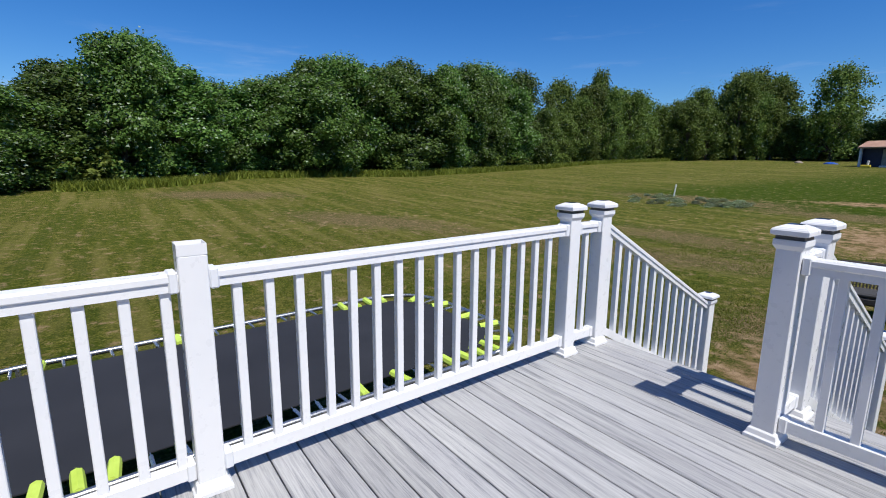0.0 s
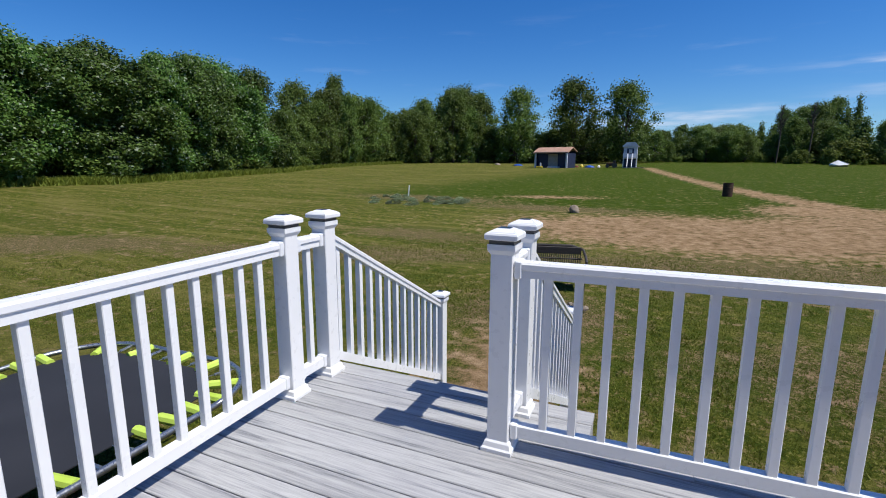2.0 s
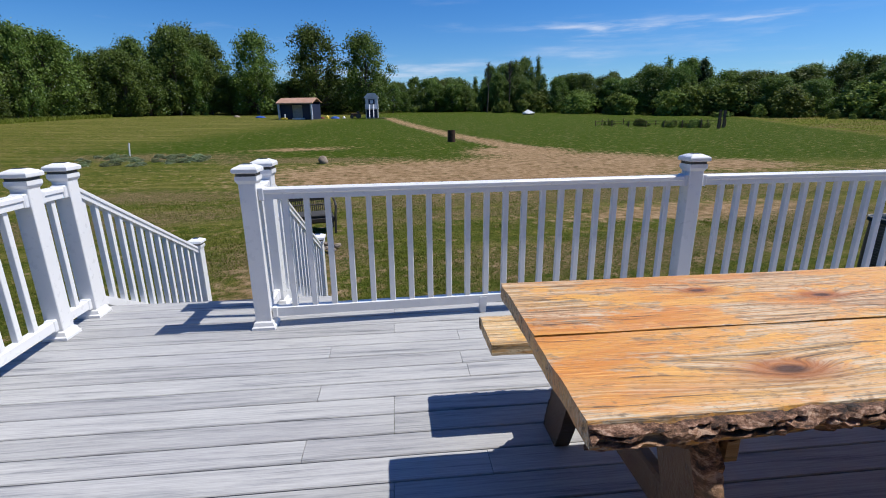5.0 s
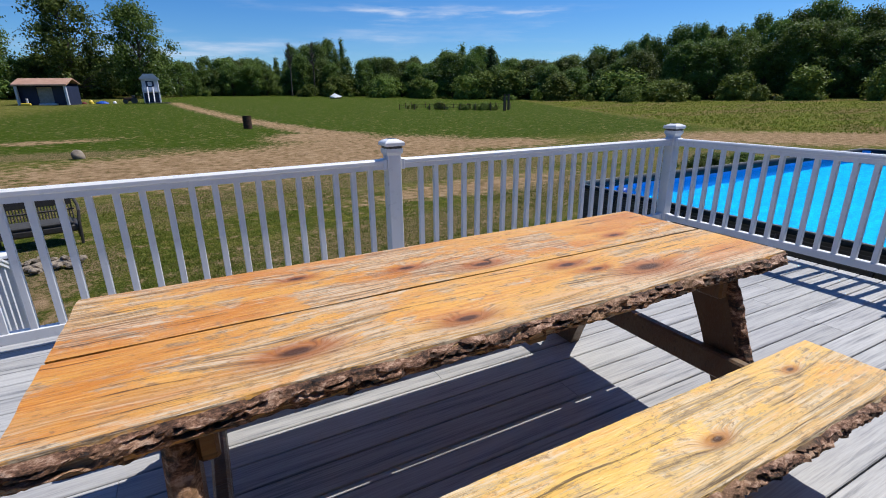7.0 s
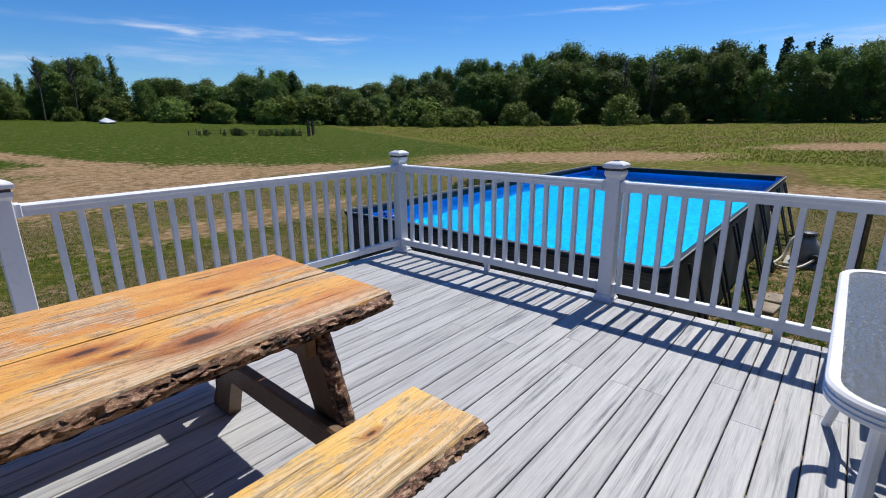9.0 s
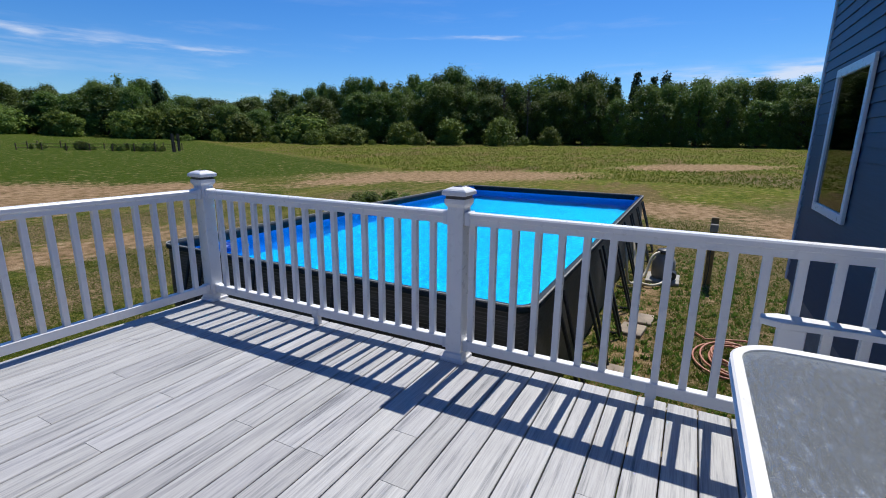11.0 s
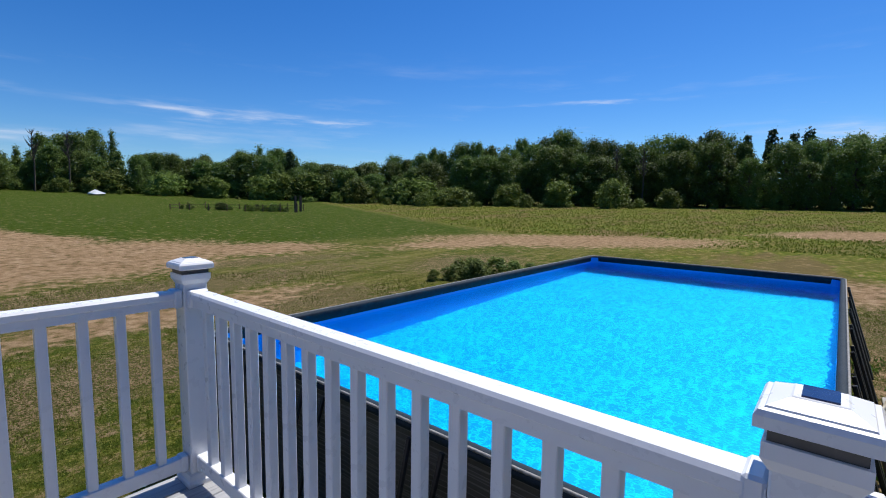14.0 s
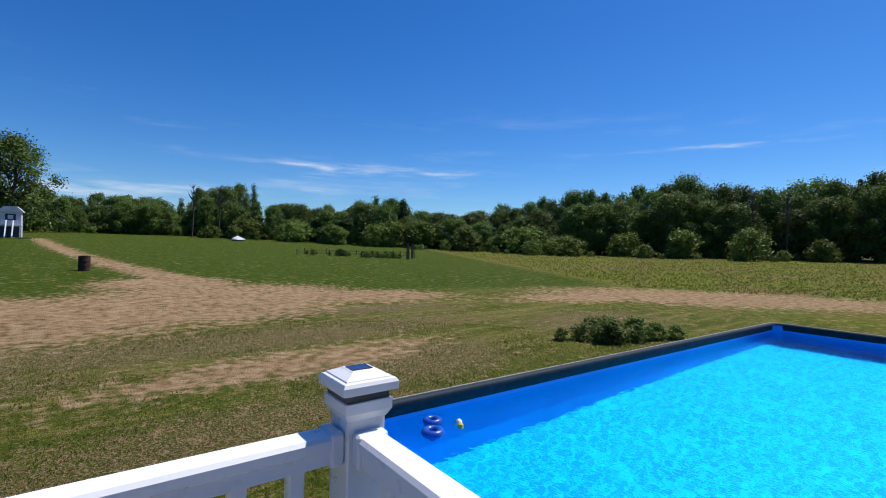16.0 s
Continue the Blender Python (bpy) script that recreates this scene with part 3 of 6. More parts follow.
def gz(x, y):
    """Height of the ground: level round the deck, rising gently to the woods."""
    r = math.hypot(x + 3, y + 2)
    a = math.degrees(math.atan2(x + 3, y + 2))
    s = float(smoothstep(5, 50, a))
    return -1.3 + (0.034 - 0.012 * s) * max(0.0, min(r, 150) - 14.5)


# ---- ground ----
DIRT = [(-3.2, 17.6, 7.8, 4.4, 2), (3.2, 19.3, 6.8, 4.8, 17), (2.5, 25.4, 3.2, 3.0, 0), (9.5, 18.6, 4.4, 2.2, -20), (3.0, 9.1, 3.8, 1.0, 8), (4.6, -2.92, 3.2, 0.16, 0), (14, -6.5, 3.5, 1.2, 20), (9, -9, 3, 1, 0), (-6.9, 3.2, 0.9, 1.3, 0), (17, -3, 2, 2.5, 0), (-7.0, 4.1, 0.8, 1.1, 0), (25, 9.5, 9, 3.4, -52), (20, 13.2, 5, 1.8, -20), (41, -4, 7, 3.2, -50), (-11.2, 28.6, 2.8, 0.8, 15)]
DRY = [(5.5, 8.2, 3.0, 1.9, 0), (4.8, -2.95, 3.6, 0.5, 0), (11, -6, 5, 3, 20), (-3, 9.5, 3, 0.7, 10), (-13, 13, 3, 1, 0), (-22, 6, 4, 1.5, 30), (8, 15, 5, 1, -10), (14, 9, 3, 2, 0), (-5, 11.3, 5, 0.7, 0), (9, -3.0, 8, 0.55, 0), (13, -8, 9, 4.5, -10), (-18, 24.5, 5, 1.8, 0), (-10.0, 22.7, 5, 1.2, 2), (-14, 9, 6, 1.2, 20), (2, 12.0, 9, 1.6, 0), (12.5, 0, 1.4, 6, 0), (31, -12, 4, 8, 0), (-7.2, 6.0, 1.6, 1.6, 0), (0, 5.5, 5, 1.2, 10), (-34, 3, 4, 2, 60)]
TRAIL = [(4.5, 25), (2.4, 30), (0.3, 38), (-2.0, 50), (-4.2, 64), (-6.0, 78)]


def blob(X, Y, items):
    best = np.full(X.shape, -5.0)
    for cx, cy, rx, ry, deg in items:
        c, s = math.cos(radians(deg)), math.sin(radians(deg))
        u, v = ((X - cx) * c + (Y - cy) * s) / rx, (-(X - cx) * s + (Y - cy) * c) / ry
        best = np.maximum(best, (1 - np.sqrt(u * u + v * v)) * min(rx, ry) ** 0.5)
    return best


def segment_distance(X, Y, pts):
    best = np.full(X.shape, 1e9)
    for (ax, ay), (bx, by) in zip(pts, pts[1:]):
        dx, dy = bx - ax, by - ay
        t = np.clip(((X - ax) * dx + (Y - ay) * dy) / (dx * dx + dy * dy), 0, 1)
        best = np.minimum(best, np.hypot(X - ax - t * dx, Y - ay - t * dy))
    return best


def covers(X, Y):
    """How much dirt, lush grass, tall grass and dry grass there is at each place."""
    dirt = np.clip(0.45 + blob(X, Y, DIRT) * 0.8, 0, 1)
    tw = 0.75 + np.clip((45 - Y) * 0.02, 0, 0.6)
    dirt = np.maximum(dirt, np.clip(0.5 + (tw - segment_distance(X, Y, TRAIL)) * 0.8, 0, 1))
    side = X - (19.0 + (Y - 1) * 0.44)
    tall = smoothstep(-1.0, 2.5, side) * smoothstep(-30, -12, Y + X * 0.2)
    rr = np.hypot(X + 3, Y + 2)
    lush = smoothstep(17, 24, Y + 0.15 * X) * (1 - tall) * smoothstep(-34, -24, X - 0.2 * Y)
    dry = np.clip(0.42 + blob(X, Y, DRY) * 0.6, 0, 0.9)
    dry = np.maximum(dry, 0.62 * smoothstep(0, 2, X - 1) * smoothstep(-2, -3.2, Y) * smoothstep(22, 14, X))
    dry = np.where(rr < 7, np.maximum(dry, 0.24), np.maximum(dry, 0.10 * (1 - lush) * (1 - tall)))
    return dirt, lush, tall, dry


def ground():
    n = 300
    t = np.linspace(-1, 1, n)
    ax = np.sinh(t * 5.0) / np.sinh(5.0) * 900
    X, Y = np.meshgrid(ax - 1.0, ax + 6.0, indexing="ij")
    Z = np.array([[gz(x, y) for y in Y[0]] for x in X[:, 0]])
    N = np.array([[noise.noise((x * 0.5, y * 0.5, 0)) + 0.5 * noise.noise((x * 1.7, y * 1.7, 3)) for y in Y[0]] for x in X[:, 0]])
    dirt, lush, tall, dry = covers(X, Y)
    Z = Z + N * 0.035 * np.minimum(1, np.hypot(X + 3, Y + 3) / 12) + dirt * 0.03 * N
    co = np.stack([X, Y, Z], -1).reshape(-1, 3)
    i = np.arange(n - 1)
    a = (i[:, None] * n + i[None, :]).ravel()
    faces = np.stack([a, a + n, a + n + 1, a + 1], -1)
    me = bpy.data.meshes.new("ground")
    me.from_pydata(co.tolist(), [], faces.tolist())
    for k, v in (("dirt", dirt), ("lush", lush), ("tall", tall), ("dry", dry)):
        me.attributes.new(k, "FLOAT", "POINT").data.foreach_set("value", v.astype(np.float32).ravel())
    me.materials.append(M["ground"])
    me.shade_smooth()
    return tagged(new("ground", me), "sunlit mown lawn with bare sandy dirt patches and a worn trail", "ground", "", "structure")


GROUND = ground()

# ---- the deck's frame, stairs and house ----
X0, X1, Y0, Y1 = -7.31, 0.07, -4.58, 0.09          # the deck's boards
LX0, LX1, LY = -7.31, -5.58, 0.31                  # the landing in front of the steps
DECK_PITCH, BOARD = 0.1405, 0.1345


def deck():
    d = thing("deck", -3.5, -2.2, 0, "raised deck of pale grey streaked composite boards", "deck")
    o = Vector((3.5, 2.2, 0))
    t = Matrix.Translation(o)
    for x in np.arange(X0 + 0.06, X1 - 0.02, 0.405):
        part("joist", bbox(x, x + 0.04, Y0, Y1 - 0.04, -0.25, -0.03, 0, t), M["postwood"], d, "treated timber joist")
    bm = bmesh.new()
    box(bm, X0, X0 + 0.02, Y0, LY, -0.30, -0.027, 0, t)
    box(bm, X1 - 0.02, X1, Y0, Y1, -0.30, -0.027, 0, t)
    box(bm, LX1, X1 - 0.02, Y1 - 0.02, Y1, -0.30, -0.027, 0, t)
    box(bm, X0 + 0.02, LX1, LY - 0.02, LY, -0.30, -0.027, 0, t)
    box(bm, LX1 - 0.02, LX1, Y1, LY - 0.02, -0.30, -0.027, 0, t)
    part("fascia", bm, M["fascia"], d, "grey fascia boards")
    for k, (x, y) in enumerate([(x, y) for x in (-7.05, -4.7, -2.3, -0.1) for y in (-4.2, -2.1, -0.1)]):
        bm = bmesh.new()
        g = gz(x, y)
        box(bm, x - 0.07, x + 0.07, y - 0.07, y + 0.07, g - 0.1, -0.25, 0.006, t)
        part("support_post", bm, M["postwood"], d)
    return d


DECK = deck()


def stairs():
    s = thing("stairs", -6.60, LY, 0, "flight of grey composite steps down to the lawn", "stairs")
    g = gz(-6.5, 2.2)
    n = 7
    rise = -g / n
    bm = bmesh.new()
    for x in (-0.53, 0.0, 0.51):
        pts = [(0, -0.30), (0, -rise - 0.03)]
        for i in range(1, n):
            pts += [(0.27 * i, -rise * i - 0.03), (0.27 * i, -rise * (i + 1) - 0.03)] if i < n - 1 else [(0.27 * i, -rise * i - 0.03), (0.27 * i, g)]
        pts += [(0.27 * (n - 1) - 0.25, g)]
        a = [bm.verts.new((x, y, z)) for y, z in pts]
        b = [bm.verts.new((x + 0.04, y, z)) for y, z in pts]
        bm.faces.new(a)
        bm.faces.new(list(reversed(b)))
        for i in range(len(pts)):
            j = (i + 1) % len(pts)
            bm.faces.new((a[j], a[i], b[i], b[j]))
    part("stringer", bm, M["postwood"], s, "treated timber stringers")
    for i in range(1, n):
        for k in (0, 1):
            bm = bbox(-0.52, 0.55, 0.27 * (i - 1) + 0.002 + k * 0.137, 0.27 * (i - 1) + 0.133 + k * 0.137, -rise * i - 0.028, -rise * i - 0.002, 0.004)
            part("tread", bm, M["deck"], s)
    return s


stairs()

TOP = 1.016     # tops of the post sleeves


def post_parts(p, h_down=0.0, cap=True, height=TOP):
    """A vinyl post sleeve with a base skirt and a solar cap; h_down: how far it goes below its base."""
    w = 0.0505
    bm = bmesh.new()
    box(bm, -w, w, -w, w, -h_down, height - 0.03, 0.004)
    if cap:
        loft(bm, [square_ring(w + 0.001, height - 0.075), square_ring(w + 0.012, height - 0.055), square_ring(w + 0.012, height - 0.03), square_ring(w + 0.002, height - 0.029)])
    part("sleeve", bm, M["vinyl"], p)
    if not cap:
        bm = bmesh.new()
        for a in (-1, 1):
            box(bm, a * w - 0.003 if a > 0 else -w, a * w if a > 0 else -w + 0.003, -w, w, height - 0.03, height + 0.012)
            box(bm, -w + 0.003, w - 0.003, a * w - 0.003 if a > 0 else -w, a * w if a > 0 else -w + 0.003, height - 0.03, height + 0.012)
        part("open_rim", bm, M["vinyl"], p, "open uncapped top of the sleeve")
    if h_down == 0:
        bm = loft(bmesh.new(), [square_ring(w + 0.022, 0.001), square_ring(w + 0.022, 0.018), square_ring(w + 0.014, 0.026), square_ring(w + 0.009, 0.048), square_ring(w + 0.001, 0.056)])
        part("base_skirt", bm, M["vinyl"], p)
    if cap:
        bm = loft(bmesh.new(), [square_ring(w + 0.006, height - 0.029), square_ring(w + 0.006, height - 0.008)])
        part("light_band", bm, M["band"], p, "dark lens band of the solar cap")
        h = w + 0.0235
        bm = loft(bmesh.new(), [square_ring(w + 0.010, height - 0.012), square_ring(h, height - 0.006), square_ring(h, height + 0.012), square_ring(h - 0.005, height + 0.020),
                                square_ring(h - 0.012, height + 0.022), square_ring(h - 0.014, height + 0.025), square_ring(0.034, height + 0.036), square_ring(0.031, height + 0.038)])
        part("cap", bm, M["vinyl"], p, "low pyramid cap")
        bm = bbox(-0.027, 0.027, -0.022, 0.022, height + 0.037, height + 0.0405)
        part("solar_panel", bm, M["solar"], p, "small dark blue solar cell")


POST = thing("railing_post", 0, 0, 0, "white vinyl railing post with a solar-lit pyramid cap", "post", "deck railing posts")
post_parts(POST)
for x, y in ((-3.05, 0), (-5.965, -0.13), (-5.965, 0.235), (-7.22, -0.13), (-7.22, 0.21), (0, -2.238), (0, -4.48)):
    copy_thing(POST, pose(x, y, 0))
OPENPOST = thing("railing_post", -7.15, -2.40, 0, "white vinyl railing post with an open top and no cap", "post", "deck railing posts")
post_parts(OPENPOST, 0, False, TOP - 0.012)
copy_thing(OPENPOST, pose(-7.08, -4.50, 0))
NEWEL_Y, NEWEL_TOP = 2.03, 0.045
for x in (-7.24, -5.96):
    g = gz(x, NEWEL_Y)
    p = thing("stair_newel", x, NEWEL_Y, NEWEL_TOP - TOP, "white vinyl newel post with solar cap at the steps' foot", "post", "stair newels")
    post_parts(p, (NEWEL_TOP - TOP) - g + 0.05)


def rail(x0, y0, x1, y1, count, feet=(), label="white vinyl railing panel with square balusters", shift=0.0):
    """A level railing between two posts: top and bottom rails, balusters and feet."""
    L = math.hypot(x1 - x0, y1 - y0)
    a = math.degrees(math.atan2(y1 - y0, x1 - x0))
    s = thing("railing_section", x0, y0, 0, label, "railing", "deck railings", a)
    e = 0.052
    bm = bmesh.new()
    prof = [(-0.030, 0.842), (0.030, 0.842), (0.030, 0.875), (0.038, 0.881), (0.038, 0.902), (0.030, 0.911), (-0.030, 0.911), (-0.038, 0.902), (-0.038, 0.881), (-0.030, 0.875)]
    loft(bm, [[(x, y, z) for y, z in prof] for x in (e, L - e)])
    part("top_rail", bm, M["vinyl"], s)
    bm = bbox(e, L - e, -0.025, 0.025, 0.072, 0.135, 0.004)
    part("bottom_rail", bm, M["vinyl"], s)
    for q in (e, L - e - 0.034):
        bm = bbox(q, q + 0.034, -0.041, 0.041, 0.836, 0.917, 0.006)
        part("rail_bracket", bm, M["bracket"], s, "vinyl rail bracket")
        bm = bbox(q, q + 0.034, -0.030, 0.030, 0.066, 0.141, 0.005)
        part("rail_bracket", bm, M["bracket"], s, "vinyl rail bracket")
    w = 0.018
    bal = None
    for i in range(count):
        c = L / 2 + (i - (count - 1) / 2) * 0.127 + shift
        if bal is None:
            bal = bbox(-w, w, -w, w, 0.13, 0.845, 0.003)
            ob = part("baluster", bal, M["vinyl"], s)
            bal = ob.data
        else:
            ob = new("baluster", bal)
            ob.parent = s
        ob.location = (c, 0, 0)
    for f in feet:
        bm = bmesh.new()
        box(bm, f - 0.022, f + 0.022, -0.020, 0.020, 0.0, 0.074, 0.003)
        box(bm, f - 0.026, f + 0.026, -0.029, -0.025, 0.06, 0.12, 0.001)
        part("rail_foot", bm, M["bracket"], s)
    return s


rail(-5.965, -0.13, -3.05, 0, 21, (1.45,), shift=0.01)
rail(-3.05, 0, 0, 0, 22, (1.5,), shift=0.034)
rail(0, 0, 0, -2.238, 16, (1.12,))
rail(0, -2.238, 0, -4.48, 17, (1.10,), shift=-0.0115)
rail(-7.22, -0.13, -7.15, -2.40, 16, (), shift=0.03)
rail(-7.15, -2.40, -7.08, -4.50, 15, (), shift=-0.066)
rail(-7.22, -0.13, -7.22, 0.21, 1, (), "short white vinyl railing panel beside the steps")
rail(-5.965, -0.13, -5.965, 0.235, 1, (), "short white vinyl railing panel beside the steps")


def stair_rail(x):
    y0, y1 = 0.22, NEWEL_Y
    s = thing("stair_railing", x, y0, 0, "white vinyl stair railing sloping down to the lawn", "railing", "stair railings")
    L = y1 - y0
    drop = NEWEL_TOP - TOP + 0.015
    sl = drop / L
    a, b = 0.052, L - 0.052
    bm = bmesh.new()
    prof = [(-0.030, 0.842), (0.030, 0.842), (0.030, 0.875), (0.038, 0.881), (0.038, 0.902), (0.030, 0.911), (-0.030, 0.911), (-0.038, 0.902), (-0.038, 0.881), (-0.030, 0.875)]
    loft(bm, [[(-px, q, z + 0.02 + sl * q) for px, z in prof] for q in (a, b)])
    part("top_rail", bm, M["vinyl"], s)
    bm = bmesh.new()
    loft(bm, [[(px, q, z + sl * q) for px, z in ((-0.025, 0.09), (-0.025, 0.155), (0.025, 0.155), (0.025, 0.09))] for q in (a, b)])
    part("bottom_rail", bm, M["vinyl"], s)
    me = None
    n = 13
    for i in range(n):
        c = L * (i + 1) / (n + 1)
        if me is None:
            w = 0.018
            bm = bmesh.new()
            loft(bm, [[(-w, -w, 0.15 - sl * w), (w, -w, 0.15 - sl * w), (w, w, 0.15 + sl * w), (-w, w, 0.15 + sl * w)], [(-w, -w, 0.865 - sl * w), (w, -w, 0.865 - sl * w), (w, w, 0.865 + sl * w), (-w, w, 0.865 + sl * w)]])
            ob = part("baluster", bm, M["vinyl"], s)
            me = ob.data
        else:
            ob = new("baluster", me)
            ob.parent = s
        ob.location = (0, c, sl * c)
    return s


stair_rail(-7.24)
stair_rail(-5.96)


def house():
    x0, x1, y = -8.6, 4.65, -4.6
    zb, zt = -0.32, 3.1
    h = thing("house", (x0 + x1) / 2, y - 4, gz(0, -6), "house clad in dark blue lap siding with white trim", "house", "", 0, "structure")
    t = Matrix.Translation((-(x0 + x1) / 2, 4 - y, -gz(0, -6)))
    g = gz(0, -6) - 0.3
    bm = bbox(x0 + 0.05, x1 - 0.05, y - 8, y - 0.05, g, zb + 0.02, 0, t)
    part("foundation", bm, M["concrete"], h, "grey concrete foundation")
    bm = bbox(x0, x1 - 0.001, y - 8.1, y - 0.02, zb, zt, 0, t)
    part("wall", bm, M["siding"], h)
    n = int((zt - zb) / 0.115)
    bm = bmesh.new()
    for i in range(n):
        z = zb + i * 0.115
        loft(bm, [[(q, y - 0.019, z), (q, y + 0.004, z), (q, y - 0.008, z + 0.113), (q, y - 0.019, z + 0.113)] for q in (x0 + 0.02, x1 - 0.07)])
        loft(bm, [[(x1 - 0.002, q, z), (x1 + 0.018, q, z), (x1 + 0.006, q, z + 0.113), (x1 - 0.002, q, z + 0.113)] for q in (y - 8.0, y - 0.07)])
    bmesh.ops.transform(bm, matrix=t, verts=bm.verts)
    part("siding_course", bm, M["siding"], h, "overlapping dark blue siding courses", "stuff")
    bm = bmesh.new()
    box(bm, x1 - 0.07, x1 + 0.022, y - 0.07, y + 0.012, zb - 0.02, zt, 0.004, t)
    part("corner_trim", bm, M["shedwhite"], h, "pale corner trim")
    bm = bmesh.new()
    box(bm, x0 - 0.3, x1 + 0.35, y - 8.4, y + 0.38, zt, zt + 0.16, 0.01, t)
    part("soffit", bm, M["vinyl"], h, "white eaves and gutter")
    bm = bmesh.new()
    loft(bm, [[(q, y + 0.4, zt + 0.16), (q, y - 4.05, zt + 2.2), (q, y - 8.5, zt + 0.16)] for q in (x0 - 0.3, x1 + 0.35)])
    bmesh.ops.transform(bm, matrix=t, verts=bm.verts)
    part("roof", bm, M["concrete"], h, "grey shingle roof")
    for wx0, wx1, wz0, wz1 in ((2.75, 3.75, 0.72, 1.95), (-3.3, -1.5, 0.02, 2.05)):
        f = bmesh.new()
        for q in ((wx0 - 0.08, wx1 + 0.08, wz1, wz1 + 0.08), (wx0 - 0.08, wx1 + 0.08, wz0 - 0.08, wz0), (wx0 - 0.08, wx0, wz0, wz1), (wx1, wx1 + 0.08, wz0, wz1)):
            box(f, q[0], q[1], y + 0.006, y + 0.035, q[2], q[3], 0.004, t)
        w = part("window", f, M["vinyl"], h, "white window frame")
        bm = bbox(wx0, wx1, y + 0.010, y + 0.016, wz0, wz1, 0, t)
        part("pane", bm, M["windowglass"], w, "dark window pane")
        # thin dark sheet imitates the shade of a room that isn't modelled
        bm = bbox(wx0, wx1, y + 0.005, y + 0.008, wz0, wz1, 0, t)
        part("room_shade_sheet", bm, M["band"], w, "dark sheet standing in for the unlit room behind the pane")
    return h


house()


# ---- furniture on the deck ----
def wavy(seed, x, f1=2.3, f2=9.0, a1=0.018, a2=0.007):
    return a1 * noise.noise((x * f1, seed, 0)) + a2 * noise.noise((x * f2, seed + 5, 0)) + a2 * 0.6 * noise.noise((x * 27, seed + 9, 0))


def slab(name, mat, parent, x0, x1, ya, yb, z, th, live_a=0.0, live_b=0.0, seed=1.0):
    """A sawn slab lying along x. live_a, live_b: how wavy its edges at ya and yb are; +y is towards yb."""
    nx, ny = 90, 9
    bm = bmesh.new()
    edge = bm.verts.layers.float.new("edge")
    def ye(side, x, low=0.0):
        if side == 0:
            return ya + (wavy(seed, x) * live_a - low * live_a * 0.02)
        return yb + (wavy(seed + 3, x) * live_b + low * live_b * 0.02)
    def grid(top):
        rows = []
        for i in range(nx + 1):
            x = x0 + (x1 - x0) * i / nx
            ex = 0.006 * noise.noise((seed, x * 3, 2))
            r = []
            for j in range(ny + 1):
                f = j / ny
                y = ye(0, x, 0 if top else 1) * (1 - f) + ye(1, x, 0 if top else 1) * f
                zz = z + 0.0018 * noise.noise((x * 3, y * 9, seed)) if top else z - th + 0.004 * noise.noise((x * 5, y * 5, seed))
                v = bm.verts.new((x + (0.006 * noise.noise((f * 4, seed, i)) if i in (0, nx) else 0), y, zz))
                v[edge] = max(max(0, 1.25 - f * 2.6) * min(1, live_a), max(0, 1.25 - (1 - f) * 2.6) * min(1, live_b))
                r.append(v)
            rows.append(r)
        return rows
    T, B = grid(True), grid(False)
    for i in range(nx):
        for j in range(ny):
            bm.faces.new((T[i][j], T[i + 1][j], T[i + 1][j + 1], T[i][j + 1]))
            bm.faces.new((B[i][j], B[i][j + 1], B[i + 1][j + 1], B[i + 1][j]))
        bm.faces.new((T[i][0], B[i][0], B[i + 1][0], T[i + 1][0]))
        bm.faces.new((T[i][ny], T[i + 1][ny], B[i + 1][ny], B[i][ny]))
    for j in range(ny):
        bm.faces.new((T[0][j], T[0][j + 1], B[0][j + 1], B[0][j]))
        bm.faces.new((T[nx][j], B[nx][j], B[nx][j + 1], T[nx][j + 1]))
    return part(name, bm, mat, parent)


def bark_edge(parent, x0, x1, ya, z, th, live, seed, out=-1.0):
    """The rough bark along the live edge of a slab."""
    nx, nv = 300, 11
    bm = bmesh.new()
    rows = []
    for i in range(nx + 1):
        x = x0 + (x1 - x0) * i / nx
        y = ya + wavy(seed, x) * live
        r = []
        for j in range(nv + 1):
            f = j / nv
            zz = z - 0.002 - (th + 0.004) * f
            bulge = 0.034 * math.sin(math.pi * min(1, f * 0.9 + 0.12)) ** 0.7
            d = noise.noise((x * 18, f * 4.5, seed)) * 0.012 + noise.noise((x * 60, f * 12, seed + 2)) * 0.010
            crack = -0.020 * max(0.0, noise.noise((x * 16, f * 8, seed + 7)) - 0.12) * 3
            yy = y + out * (bulge + d + crack - 0.008 if 0 < j < nv else -0.004)
            zz += 0.006 * noise.noise((x * 22, f * 5, seed + 4)) if 0 < j else 0
            r.append(bm.verts.new((x, yy, zz)))
        rows.append(r)
    for i in range(nx):
        for j in range(nv):
            q = (rows[i][j], rows[i + 1][j], rows[i + 1][j + 1], rows[i][j + 1])
            bm.faces.new(q if out > 0 else tuple(reversed(q)))
    for r, rev in ((rows[0], False), (rows[-1], True)):
        bm.faces.new(r if not rev else list(reversed(r)))
    return part("bark_edge", bm, M["bark"], parent, "rough brown bark left on the slab's edge")


